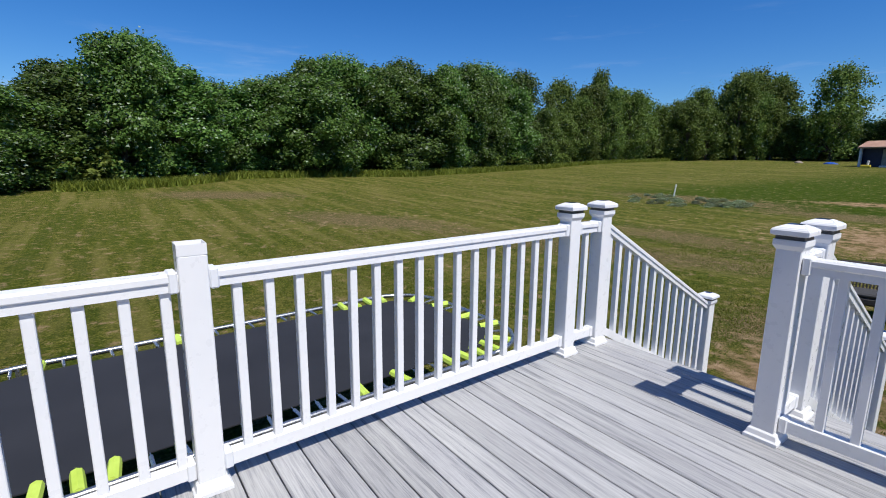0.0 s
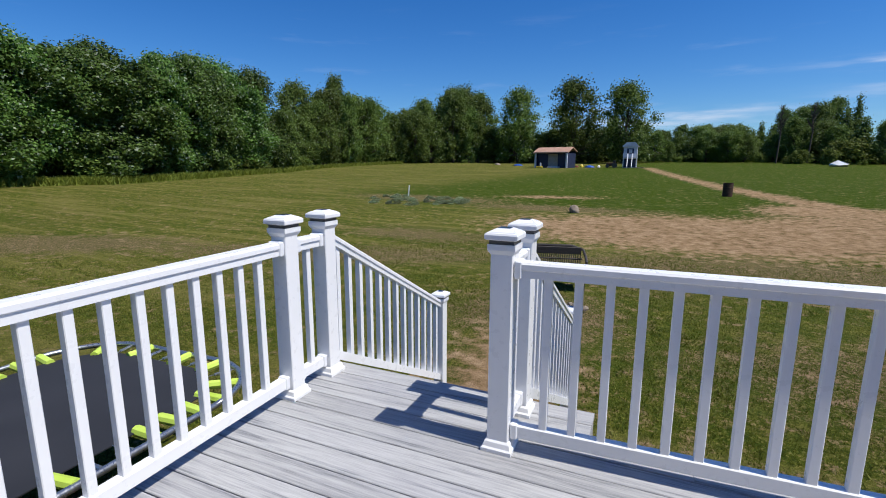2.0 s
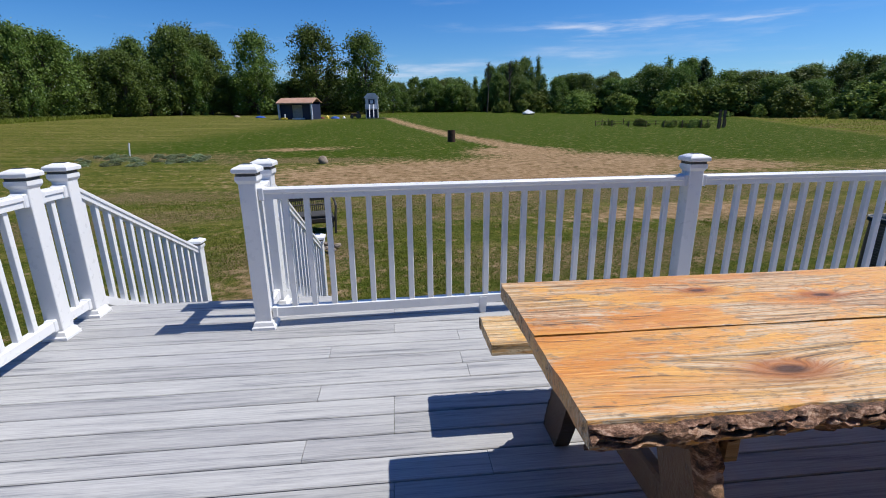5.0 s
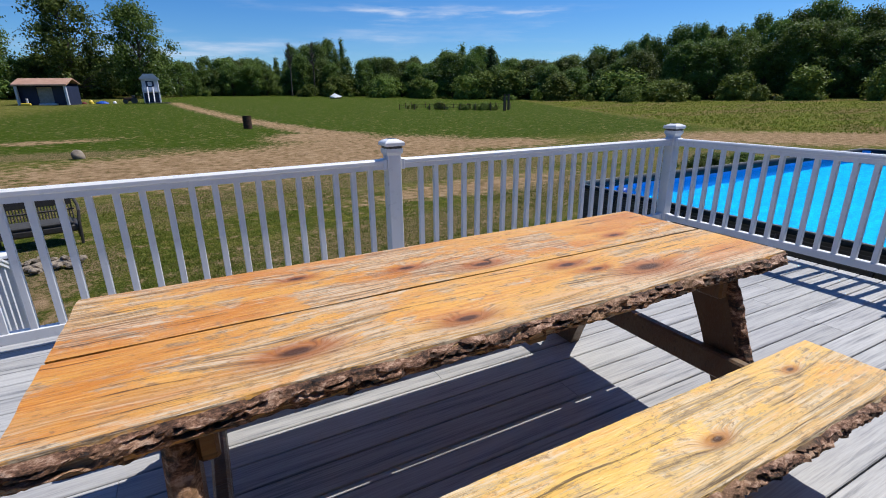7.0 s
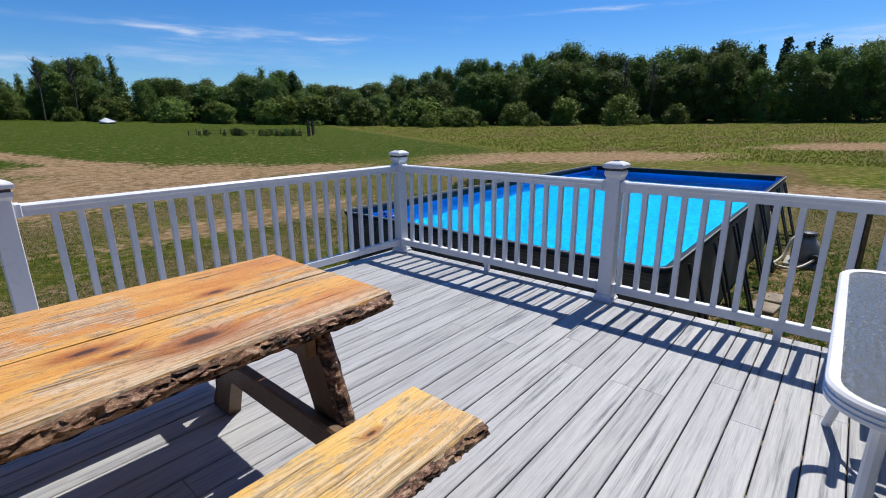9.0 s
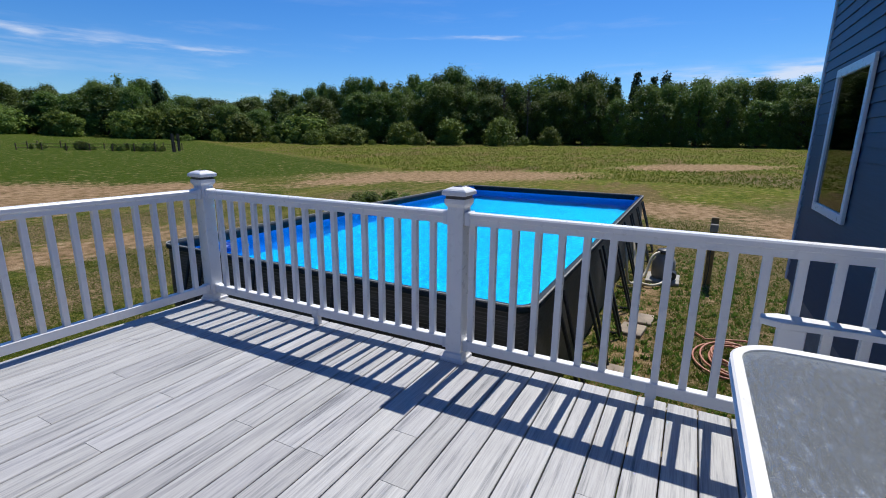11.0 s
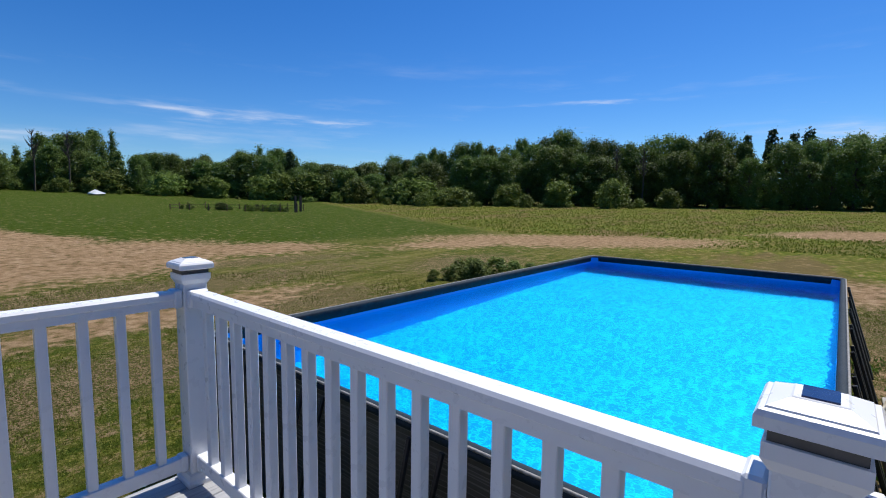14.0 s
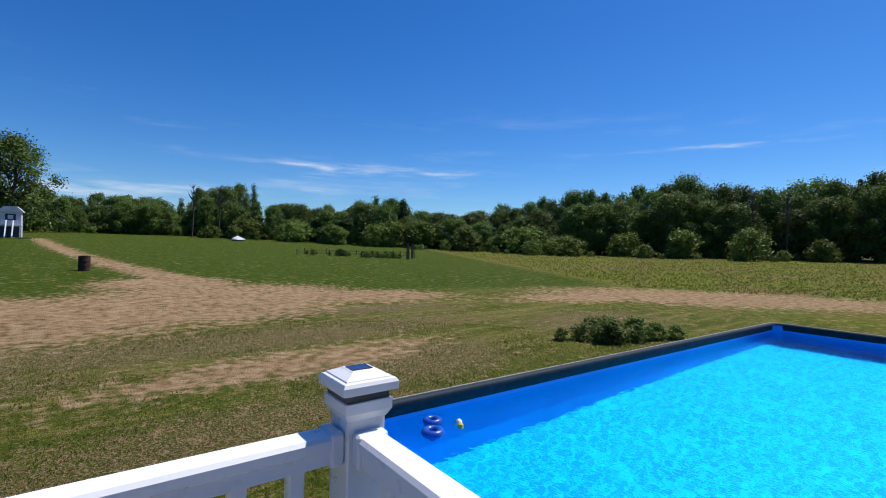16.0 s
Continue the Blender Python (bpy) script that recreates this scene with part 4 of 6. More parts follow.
def picnic_table():
    cx, cy = -3.50, -1.918
    p = thing("picnic_table", cx, cy, 0, "rustic picnic table of thick bark-edged slabs with attached benches", "table")
    L = 1.22
    # y runs from the near edge (-0.42) to the far edge (0.43)
    slab("tabletop_plank", M["tabletop"], p, -L, L, -0.372, -0.004, 0.735, 0.052, 1.0, 0.12, 2.0)
    slab("tabletop_plank", M["tabletop"], p, -L + 0.004, L - 0.006, 0.006, 0.425, 0.735, 0.052, 0.12, 0.25, 8.0)
    bark_edge(p, -L, L, -0.372, 0.733, 0.062, 1.0, 2.0)
    slab("bench_seat", M["benchtop"], p, -L, L - 0.05, -0.835, -0.535, 0.425, 0.048, 1.0, 0.3, 5.0)
    bark_edge(p, -L, L - 0.05, -0.835, 0.423, 0.056, 1.0, 5.0)
    slab("bench_seat", M["benchtop"], p, -L, L - 0.02, 0.55, 0.83, 0.425, 0.048, 0.3, 1.0, 11.0)
    bark_edge(p, -L, L - 0.02, 0.83, 0.423, 0.056, 1.0, 14.0, 1.0)
    for ex in (-0.94, 0.94):
        s = 1 if ex > 0 else -1
        # legs, splayed slabs with one bark side
        for sy in (-1, 1):
            bm = bmesh.new()
            rings = []
            n = 14
            for k in range(n + 1):
                f = k / n
                z = 0.682 * (1 - f)
                yc = sy * (0.25 + 0.27 * f)
                w = 0.075 + 0.012 * noise.noise((f * 3, ex, sy))
                o = 0.012 * noise.noise((f * 7, ex + 3, sy)) + 0.006 * noise.noise((f * 21, ex, sy))
                rings.append([(ex - 0.03, yc - w - (o if sy < 0 else 0), z), (ex + 0.03, yc - w - (o if sy < 0 else 0), z), (ex + 0.03, yc + w + (o if sy > 0 else 0), z), (ex - 0.03, yc + w + (o if sy > 0 else 0), z)])
            part("leg", loft(bm, list(reversed(rings))), M["legwood"], p, "splayed slab leg with bark on its outer side")
            bm = bmesh.new()
            rows = []
            for k in range(41):
                f = k / 40
                z = 0.675 * (1 - f) + 0.002
                yc = sy * (0.25 + 0.27 * f) + sy * (0.075 + 0.012 * noise.noise((f * 3, ex, sy)))
                r = []
                for j in range(7):
                    g = j / 6
                    d = 0.012 + 0.018 * math.sin(math.pi * g) + 0.014 * noise.noise((f * 20, g * 3, ex)) + 0.008 * noise.noise((f * 50, g * 8, ex)) if 0 < j < 6 else -0.004
                    r.append(bm.verts.new((ex - 0.033 + 0.066 * g, yc + sy * d, z)))
                rows.append(r)
            for a, b in zip(rows, rows[1:]):
                for j in range(6):
                    q = (a[j], a[j + 1], b[j + 1], b[j])
                    bm.faces.new(q if sy > 0 else tuple(reversed(q)))
            part("leg_bark", bm, M["bark"], p, "flaking bark on the leg")
        c0 = ex - s * 0.055
        bm = bbox(c0 - 0.022, c0 + 0.022, -0.76, 0.80, 0.270, 0.376, 0.008)
        part("bench_beam", bm, M["legwood"], p, "brown plank carrying the benches")
        bm = bbox(c0 - 0.022, c0 + 0.022, -0.36, 0.38, 0.590, 0.682, 0.008)
        part("top_cleat", bm, M["legwood"], p, "brown cleat under the top")
        for sy in (-1, 1):
            b = tube(bmesh.new(), [(ex + s * 0.029, sy * 0.40, 0.325), (ex + s * 0.037, sy * 0.40, 0.325)], 0.011, 8)
            part("bolt_head", b, M["steel"], p, "rusty bolt head")
    bm = bbox(-0.035, 0.035, -0.36, 0.38, 0.640, 0.682, 0.006)
    part("top_cleat", bm, M["legwood"], p, "brown cleat under the middle of the top")
    return p


picnic_table()


def glass_table():
    x0, x1, y0, y1, h = -2.10, -0.80, -4.45, -3.55, 0.72
    cx, cy = (x0 + x1) / 2, (y0 + y1) / 2
    t = thing("patio_table", cx, cy, 0, "rectangular patio table with hammered glass in a white frame", "table")
    hx, hy = (x1 - x0) / 2, (y1 - y0) / 2
    o = rounded(-hx, hx, -hy, hy, 0.13, 8)
    i1 = rounded(-hx + 0.030, hx - 0.030, -hy + 0.030, hy - 0.030, 0.10, 8)
    bm = bmesh.new()
    k = len(o)
    def ring(pts, z, grow=0.0):
        return [(x * (1 + grow / hx), y * (1 + grow / hy), z) for x, y in pts]
    rows = [ring(i1, h - 0.010), ring(i1, h + 0.004), ring(o, h + 0.008, -0.006), ring(o, h + 0.002), ring(o, h - 0.012, -0.003), ring(o, h - 0.014, 0), ring(o, h - 0.026, -0.003), ring(o, h - 0.028, 0), ring(o, h - 0.040, -0.002), ring(o, h - 0.046, -0.01), ring(i1, h - 0.046)]
    loft(bm, rows + [rows[0]], True, False)
    part("frame", bm, M["whiteplastic"], t, "white ribbed aluminium frame")
    bm = bmesh.new()
    prism(bm, rounded(-hx + 0.026, hx - 0.026, -hy + 0.026, hy - 0.026, 0.10, 8), h - 0.006, h - 0.001)
    g = part("glass_top", bm, M["tableglass"], t, "clear hammered glass")
    g.visible_shadow = False
    for sx in (-1, 1):
        for sy in (-1, 1):
            bm = tube(bmesh.new(), [(sx * (hx - 0.12), sy * (hy - 0.12), h - 0.045), (sx * (hx - 0.12), sy * (hy - 0.12), 0.30), (sx * (hx - 0.07), sy * (hy - 0.07), 0.0)], 0.018, 8)
            part("leg", bm, M["whiteplastic"], t, "white tube leg")
    bm = bmesh.new()
    tube(bm, [(-hx + 0.12, -hy + 0.12, 0.3), (hx - 0.12, hy - 0.12, 0.3)], 0.011, 6)
    tube(bm, [(-hx + 0.12, hy - 0.12, 0.325), (hx - 0.12, -hy + 0.12, 0.325)], 0.011, 6)
    part("cross_brace", bm, M["whiteplastic"], t, "white crossed tubes")
    return t


glass_table()


def adirondack(x, y, rz):
    c = thing("adirondack_chair", x, y, 0, "white plastic garden armchair with broad flat arms and a slatted back", "chair", "", rz)
    for s in (-1, 1):
        bm = bmesh.new()
        pts = [(s * 0.30, 0.40), (s * 0.36, 0.395), (s * 0.395, 0.33), (s * 0.385, 0.1), (s * 0.34, -0.30), (s * 0.27, -0.30), (s * 0.285, 0.1), (s * 0.27, 0.33)]
        prism(bm, pts if s < 0 else list(reversed(pts)), 0.575, 0.600)
        bmesh.ops.recalc_face_normals(bm, faces=bm.faces)
        part("armrest", bm, M["whiteplastic"], c)
        bm = bbox(s * 0.30 - 0.018, s * 0.30 + 0.018, 0.24, 0.34, 0.0, 0.575, 0.006)
        part("front_leg", bm, M["whiteplastic"], c)
        bm = loft(bmesh.new(), [[(s * 0.26 - 0.015, 0.30, 0.27), (s * 0.26 + 0.015, 0.30, 0.27), (s * 0.26 + 0.015, 0.30, 0.37), (s * 0.26 - 0.015, 0.30, 0.37)], [(s * 0.26 - 0.015, -0.42, 0.0), (s * 0.26 + 0.015, -0.42, 0.0), (s * 0.26 + 0.015, -0.36, 0.1), (s * 0.26 - 0.015, -0.36, 0.1)]])
        bmesh.ops.recalc_face_normals(bm, faces=bm.faces)
        part("side_rail", bm, M["whiteplastic"], c)
    for i in range(5):
        f = i / 4
        yy, z = 0.33 - 0.42 * f, 0.36 - 0.12 * f
        part("seat_slat", bbox(-0.25, 0.25, yy - 0.045, yy + 0.045, z, z + 0.02, 0.005), M["whiteplastic"], c)
    for i in range(5):
        q = (i - 2) * 0.105
        hh = 0.98 - 0.025 * (i - 2) ** 2
        bm = loft(bmesh.new(), [[(q - 0.042, -0.10, 0.22), (q + 0.042, -0.10, 0.22), (q + 0.042, -0.125, 0.22), (q - 0.042, -0.125, 0.22)], [(q * 1.2 - 0.046, -0.42, hh), (q * 1.2 + 0.046, -0.42, hh), (q * 1.2 + 0.046, -0.445, hh), (q * 1.2 - 0.046, -0.445, hh)]])
        bmesh.ops.recalc_face_normals(bm, faces=bm.faces)
        part("back_slat", bm, M["whiteplastic"], c)
    part("back_brace", bbox(-0.29, 0.29, -0.33, -0.29, 0.575, 0.62, 0.006), M["whiteplastic"], c)
    return c


adirondack(-0.44, -4.12, 0)


# ---- pool ----
PX0, PX1, PY0, PY1, RIM = 1.12, 10.55, -2.36, 2.50, -0.045


def pool():
    cx, cy = (PX0 + PX1) / 2, (PY0 + PY1) / 2
    g = gz(cx, cy)
    p = thing("swimming_pool", cx, cy, g, "large rectangular above-ground frame pool with a dark outer liner", "pool")
    hx, hy, H = (PX1 - PX0) / 2, (PY1 - PY0) / 2, RIM - g
    def ring(grow, z, r=0.16):
        return [(x, y, z) for x, y in rounded(-hx - grow, hx + grow, -hy - grow, hy + grow, r + grow, 6)]
    def wob(rows, amp, s):
        out = []
        for k, row in enumerate(rows):
            o = []
            for (x, y, z) in row:
                f = amp * math.sin(math.pi * min(1, max(0, z / H))) * (0.6 + 0.4 * math.sin(x * 6.0 + y * 6.0 + s))
                d = math.hypot(x, y)
                o.append((x + f * x / hx * 0.6, y + f * y / hy, z))
            out.append(o)
        return out
    def dense(ring_pts):
        out = []
        k = len(ring_pts)
        for i in range(k):
            a, b = Vector(ring_pts[i]), Vector(ring_pts[(i + 1) % k])
            n = max(1, int((b - a).length / 0.25))
            out += [tuple(a.lerp(b, j / n)) for j in range(n)]
        return out
    base = dense(ring(0, 0))
    rows = []
    for k in range(9):
        rows.append([(x, y, H * k / 8 * 0.985) for x, y, _ in base])
    bm = bmesh.new()
    loft(bm, wob(rows, 0.045, 0), True, False)
    part("outer_liner", bm, M["liner_out"], p, "dark grey woven outer liner", "", True)
    # side ribs of the liner where the frame stands
    innr = [(x * (1 - 0.05 / hx), y * (1 - 0.05 / hy), 0) for x, y, _ in base]
    bm = bmesh.new()
    loft(bm, [[(x, y, H - 0.01) for x, y, _ in innr], [(x, y, 0.35) for x, y, _ in innr], [(x * (1 - 0.07 / hx), y * (1 - 0.07 / hy), 0.03) for x, y, _ in innr]], True, False)
    for f in bm.faces:
        f.normal_flip()
    part("liner_wall", bm, M["liner_wall"], p, "deep blue inner wall of the liner")
    # floor sheet; its colour carries the painted caustic network
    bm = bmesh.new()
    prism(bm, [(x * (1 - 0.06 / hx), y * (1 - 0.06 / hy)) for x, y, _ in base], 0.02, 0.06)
    part("liner_floor", bm, M["liner_in"], p, "bright blue mottled liner floor with painted caustic light")
    bm = bmesh.new()
    wz = H - 0.135
    bm.faces.new([bm.verts.new((x * (1 - 0.002), y * (1 - 0.002), wz)) for x, y, _ in innr])
    w = part("water", bm, M["water"], p, "clear rippled pool water")
    w.visible_shadow = False
    # rim: covered tube
    bm = bmesh.new()
    pts = base + [base[0]]
    sec = [(-0.005, -0.045), (0.025, -0.03), (0.032, 0.0), (0.022, 0.022), (-0.01, 0.030), (-0.045, 0.022), (-0.054, 0.0), (-0.052, -0.10), (-0.046, -0.10), (-0.02, -0.04)]
    rr = []
    for i, (x, y, _) in enumerate(base):
        a, b = Vector(base[i - 1]), Vector(base[(i + 1) % len(base)])
        d = (b - a).normalized()
        nrm = Vector((d.y, -d.x, 0))
        rr.append([(x + nrm.x * q, y + nrm.y * q, H + 0.0 + z) for q, z in sec])
    loft(bm, rr + [rr[0]], True, False)
    part("rim_cover", bm, M["pool_rim"], p, "dark blue-grey rim sleeve", "", True)
    bm = bmesh.new()
    tube(bm, [(r[3][0], r[3][1], H + 0.026) for r in rr] + [(rr[0][3][0], rr[0][3][1], H + 0.026)], 0.010, 6)
    part("rim_rope", bm, M["rope"], p, "pale rope lashing along the rim", "", True)
    # legs: upright and slanted brace at each frame station
    for sx, cnt in (("x", 8), ("y", 4)):
        for side in (-1, 1):
            for i in range(cnt):
                if sx == "x":
                    q = -hx + 0.75 + (2 * hx - 1.5) * i / (cnt - 1)
                    A, B, C = (q, side * (hy + 0.06), H - 0.05), (q - 0.05, side * (hy + 0.42), 0.02), (q, side * (hy + 0.05), 0.02)
                else:
                    q = -hy + 0.75 + (2 * hy - 1.5) * i / (cnt - 1)
                    A, B, C = (side * (hx + 0.06), q, H - 0.05), (side * (hx + 0.42), q, 0.02), (side * (hx + 0.05), q, 0.02)
                bm = bmesh.new()
                for dq in (-0.13, 0.13):
                    a2 = (A[0] + dq, A[1], A[2]) if sx == "x" else (A[0], A[1] + dq, A[2])
                    b2 = (B[0] + dq * 0.6, B[1], B[2]) if sx == "x" else (B[0], B[1] + dq * 0.6, B[2])
                    tube(bm, [a2, b2], 0.019, 6)
                tube(bm, [C, B], 0.019, 6)
                part("frame_leg", bm, M["blacktube"], p, "dark U-shaped side support")
    bm = bmesh.new()
    return p


pool()


def floats():
    for x, y, r in ((1.84, 2.20, 0.085), (1.70, 2.00, 0.095)):
        z = RIM - 0.135
        f = thing("chlorine_float", x, y, z, "blue plastic ring float on the pool water", "pool float", "pool floats")
        bm = bmesh.new()
        rings = []
        for i in range(16):
            a = 2 * math.pi * i / 16
            rings.append([((r * 0.68 + r * 0.36 * math.cos(b)) * math.cos(a), (r * 0.68 + r * 0.36 * math.cos(b)) * math.sin(a), 0.03 + r * 0.36 * math.sin(b)) for b in (2 * math.pi * j / 8 for j in range(8))])
        loft(bm, rings + [rings[0]], True, False)
        bmesh.ops.recalc_face_normals(bm, faces=bm.faces)
        part("ring", bm, M["bluecloth"], f, "", "", True)
        bm = tube(bmesh.new(), [(0, 0, -0.08), (0, 0, 0.03)], 0.03, 10)
        part("tablet_cup", bm, M["bluecloth"], f)
    d = thing("pool_thermometer", 2.02, 2.06, RIM - 0.13, "small yellow and white pool thermometer toy on a cord", "pool toy")
    bm = tube(bmesh.new(), [(0, 0, -0.02), (0, 0, 0.0), (0, 0, 0.035), (0, 0, 0.05)], [0.02, 0.032, 0.026, 0.008], 8)
    part("body", bm, M["whiteplastic"], d, "", "", True)
    bm = tube(bmesh.new(), [(-0.03, -0.06, 0.0), (-0.03, -0.06, 0.03), (-0.03, -0.06, 0.045)], [0.026, 0.024, 0.006], 8)
    part("head", bm, M["yellow"], d, "yellow head")
    bm = tube(bmesh.new(), [(0.02, 0.02, 0.01), (0.05, 0.06, 0.0), (0.03, 0.1, 0.0)], 0.006, 5)
    part("cord", bm, M["green_toy"], d, "green cord")


floats()


# ---- trampoline beside the deck ----
def trampoline():
    x0, x1, y0, y1, h = -10.40, -8.22, -3.60, 0.95, 0.9
    cx, cy = (x0 + x1) / 2, (y0 + y1) / 2
    g = gz(cx, cy)
    t = thing("trampoline", cx, cy, g, "worn trampoline with black mat and lime foam corner sleeves", "trampoline", "", 2.3)
    t.location.x, t.location.y = -9.19, -1.603
    hx, hy = (x1 - x0) / 2, (y1 - y0) / 2
    ro = rounded(-hx, hx, -hy, hy, 0.62, 6)
    bm = tube(bmesh.new(), [(x, y, h) for x, y in ro + [ro[0], ro[1]]], 0.024, 8)
    part("frame_tube", bm, M["steel"], t, "galvanised steel frame tube", "", True)
    m = 0.20
    mo = rounded(-hx + m, hx - m, -hy + m, hy - m, 0.50, 6)
    bm = prism(bmesh.new(), mo, h - 0.008, h)
    part("jumping_mat", bm, M["mat"], t, "black woven mat")
    def along(poly, s):
        k = len(poly)
        seg = [(Vector(poly[i]), Vector(poly[(i + 1) % k])) for i in range(k)]
        tot = sum((b - a).length for a, b in seg)
        d = s * tot
        for a, b in seg:
            if d <= (b - a).length:
                return a.lerp(b, d / (b - a).length)
            d -= (b - a).length
        return seg[-1][1]
    n = 64
    rnd = random.Random(5)
    for i in range(n):
        a = along(mo, i / n)
        # the nearest place on the frame
        b = min((along(ro, ((i / n) + q * 0.004) % 1) for q in range(-10, 11)), key=lambda v: (v - a).length)
        aa, bb = Vector((a.x, a.y, h - 0.004)), Vector((b.x, b.y, h))
        corner = abs(a.x) > hx - 0.75 and abs(a.y) > hy - 0.95
        if corner and rnd.random() < 0.86 or (not corner and rnd.random() < 0.06):
            bm = tube(bmesh.new(), [aa.lerp(bb, -0.15), aa.lerp(bb, 0.95)], 0.036, 8)
            part("foam_sleeve", bm, M["foam"], t, "lime green foam sleeve")
        else:
            bm = tube(bmesh.new(), [aa, aa.lerp(bb, 0.2), aa.lerp(bb, 0.22), aa.lerp(bb, 0.82), aa.lerp(bb, 0.84), bb], [0.004, 0.004, 0.013, 0.013, 0.004, 0.004], 6)
            part("spring", bm, M["steel"], t)
    for sx in (-1, 1):
        for sy in (-0.75, 0.25):
            pts = [(sx * (hx - 0.01), sy * hy, h), (sx * (hx - 0.04), sy * hy, 0.04), (sx * (hx - 0.04), sy * hy + 1.0, 0.04), (sx * (hx - 0.01), sy * hy + 1.0, h)]
            part("leg", tube(bmesh.new(), pts, 0.021, 8), M["steel"], t, "W-shaped steel leg")
    return t


trampoline()


def under_clutter():
    g = gz(-8, -1)
    d = thing("storage_tarp", -7.631, -1.566, g, "crumpled dark red tarp on the ground beside the deck", "tarp")
    bm = bmesh.new()
    bmesh.ops.create_grid(bm, x_segments=14, y_segments=20, size=0.5)
    for v in bm.verts:
        r = max(abs(v.co.x), abs(v.co.y)) * 2
        v.co = Vector((v.co.x * 0.9, v.co.y * 2.4, 0.5 * (1 - r ** 6) + 0.07 * noise.noise(v.co * 5)))
    part("sheet", bm, M["redcloth"], d)
    d = thing("plastic_tub", -7.553, -2.764, g, "blue plastic tub on the ground beside the deck", "tub")
    bm = loft(bmesh.new(), [square_ring(0.22, 0), square_ring(0.27, 0.4), square_ring(0.285, 0.4), square_ring(0.285, 0.43), square_ring(0.26, 0.43), square_ring(0.25, 0.38), square_ring(0.2, 0.05)])
    part("tub_body", bm, M["bluecloth"], d)


under_clutter()


# ---- things on the lawn ----
def hose():
    x, y = 3.84, -4.12
    h = thing("garden_hose", x, y, gz(x, y), "coiled terracotta garden hose lying on the grass", "hose")
    rnd = random.Random(3)
    pts = []
    for k in range(7 * 24):
        a = 2 * math.pi * k / 24
        r = 0.40 + 0.09 * math.sin(a * 0.137 + 1) + 0.05 * noise.noise((k * 0.02, 1, 1)) - 0.015 * (k // 24)
        pts.append((r * 1.15 * math.cos(a) + 0.05 * math.sin(a * 0.31), r * 0.85 * math.sin(a) + 0.05 * math.cos(a * 0.23), 0.03 + 0.02 * (k // 24) + 0.02 * abs(noise.noise((k * 0.1, 0, 2)))))
    pts += [(0.62, 0.3, 0.03), (0.95, 0.5, 0.02)]
    part("hose_coil", tube(bmesh.new(), pts, 0.0135, 6), M["hose"], h, "", "", True)


hose()


def pump():
    x, y = 7.35, -3.12
    g = gz(x, y)
    p = thing("pool_pump", x, y, g, "grey sand filter pump with cream hoses standing on concrete slabs", "pump")
    part("slab_base", bbox(-0.35, 0.35, -0.30, 0.28, 0.0, 0.05, 0.008), M["concrete"], p, "concrete slab")
    bm = tube(bmesh.new(), [(0, 0, 0.05), (0, 0, 0.12), (0, 0, 0.38), (0, 0, 0.50), (0, 0, 0.55)], [0.19, 0.21, 0.21, 0.13, 0.06], 14)
    part("filter_tank", bm, M["pump"], p, "", "", True)
    bm = tube(bmesh.new(), [(0, 0, 0.54), (0, 0, 0.57), (0, 0, 0.60), (0, 0, 0.62)], [0.14, 0.15, 0.13, 0.05], 12)
    part("valve_head", bm, M["blacktube"], p, "dark valve head")
    part("motor", tube(bmesh.new(), [(-0.28, -0.16, 0.16), (-0.02, -0.16, 0.16)], 0.085, 10), M["blacktube"], p, "dark motor")
    hy = PY0 - 0.06 - y
    for k, pts in enumerate(([(-0.05, 0.05, 0.56), (-0.25, 0.2, 0.5), (-0.5, 0.3, 0.18), (-0.9, hy - 0.2, 0.1), (-1.0, hy - 0.12, 0.5), (-0.8, hy - 0.05, 0.95)],
                             [(-0.28, -0.16, 0.16), (-0.5, 0.0, 0.06), (-0.7, 0.2, 0.05), (-0.4, hy - 0.25, 0.08), (0.0, hy - 0.15, 0.5), (0.35, hy - 0.05, 0.85)])):
        v = [Vector(q) for q in pts]
        sm = []
        for i in range(len(v) - 1):
            a, b, c, d = v[max(i - 1, 0)], v[i], v[i + 1], v[min(i + 2, len(v) - 1)]
            for j in range(6):
                t = j / 6
                sm.append(0.5 * ((2 * b) + (c - a) * t + (2 * a - 5 * b + 4 * c - d) * t * t + (3 * b - a - 3 * c + d) * t ** 3))
        part("pool_hose", tube(bmesh.new(), sm + [v[-1]], 0.024, 7), M["creamhose"], p, "ribbed cream hose", "", True)
    x, y = 7.45, -3.88
    q = thing("outlet_post", x, y, gz(x, y), "weathered timber post carrying a grey outlet box and a hanging cable", "post")
    part("timber", bbox(-0.06, 0.06, -0.06, 0.06, -0.05, 1.28, 0.008), M["postwood"], q)
    part("outlet_box", bbox(-0.17, -0.061, -0.06, 0.07, 1.03, 1.17, 0.012), M["pump"], q, "grey outlet box")
    part("cable", tube(bmesh.new(), [(-0.12, 0.0, 1.03), (-0.15, 0.02, 0.7), (-0.13, 0.0, 0.3), (-0.16, 0.03, 0.02)], 0.011, 5), M["blacktube"], q, "black cable")


pump()


def paving():
    rnd = random.Random(8)
    me = None
    for i in range(7):
        x = 1.9 + i * 0.5 + rnd.uniform(-0.05, 0.05)
        y = -2.93 + rnd.uniform(-0.05, 0.05)
        if i in (1, 3, 4):
            continue
        s = thing("paving_slab", x, y, gz(x, y), "sandy concrete slab sunk in the grass along the pool", "paving slab", "paving slabs by the pool", rnd.uniform(-8, 8))
        part("slab_block", bbox(-0.21, 0.21, -0.16, 0.16, -0.03, 0.035, 0.01), M["stone"], s)


paving()


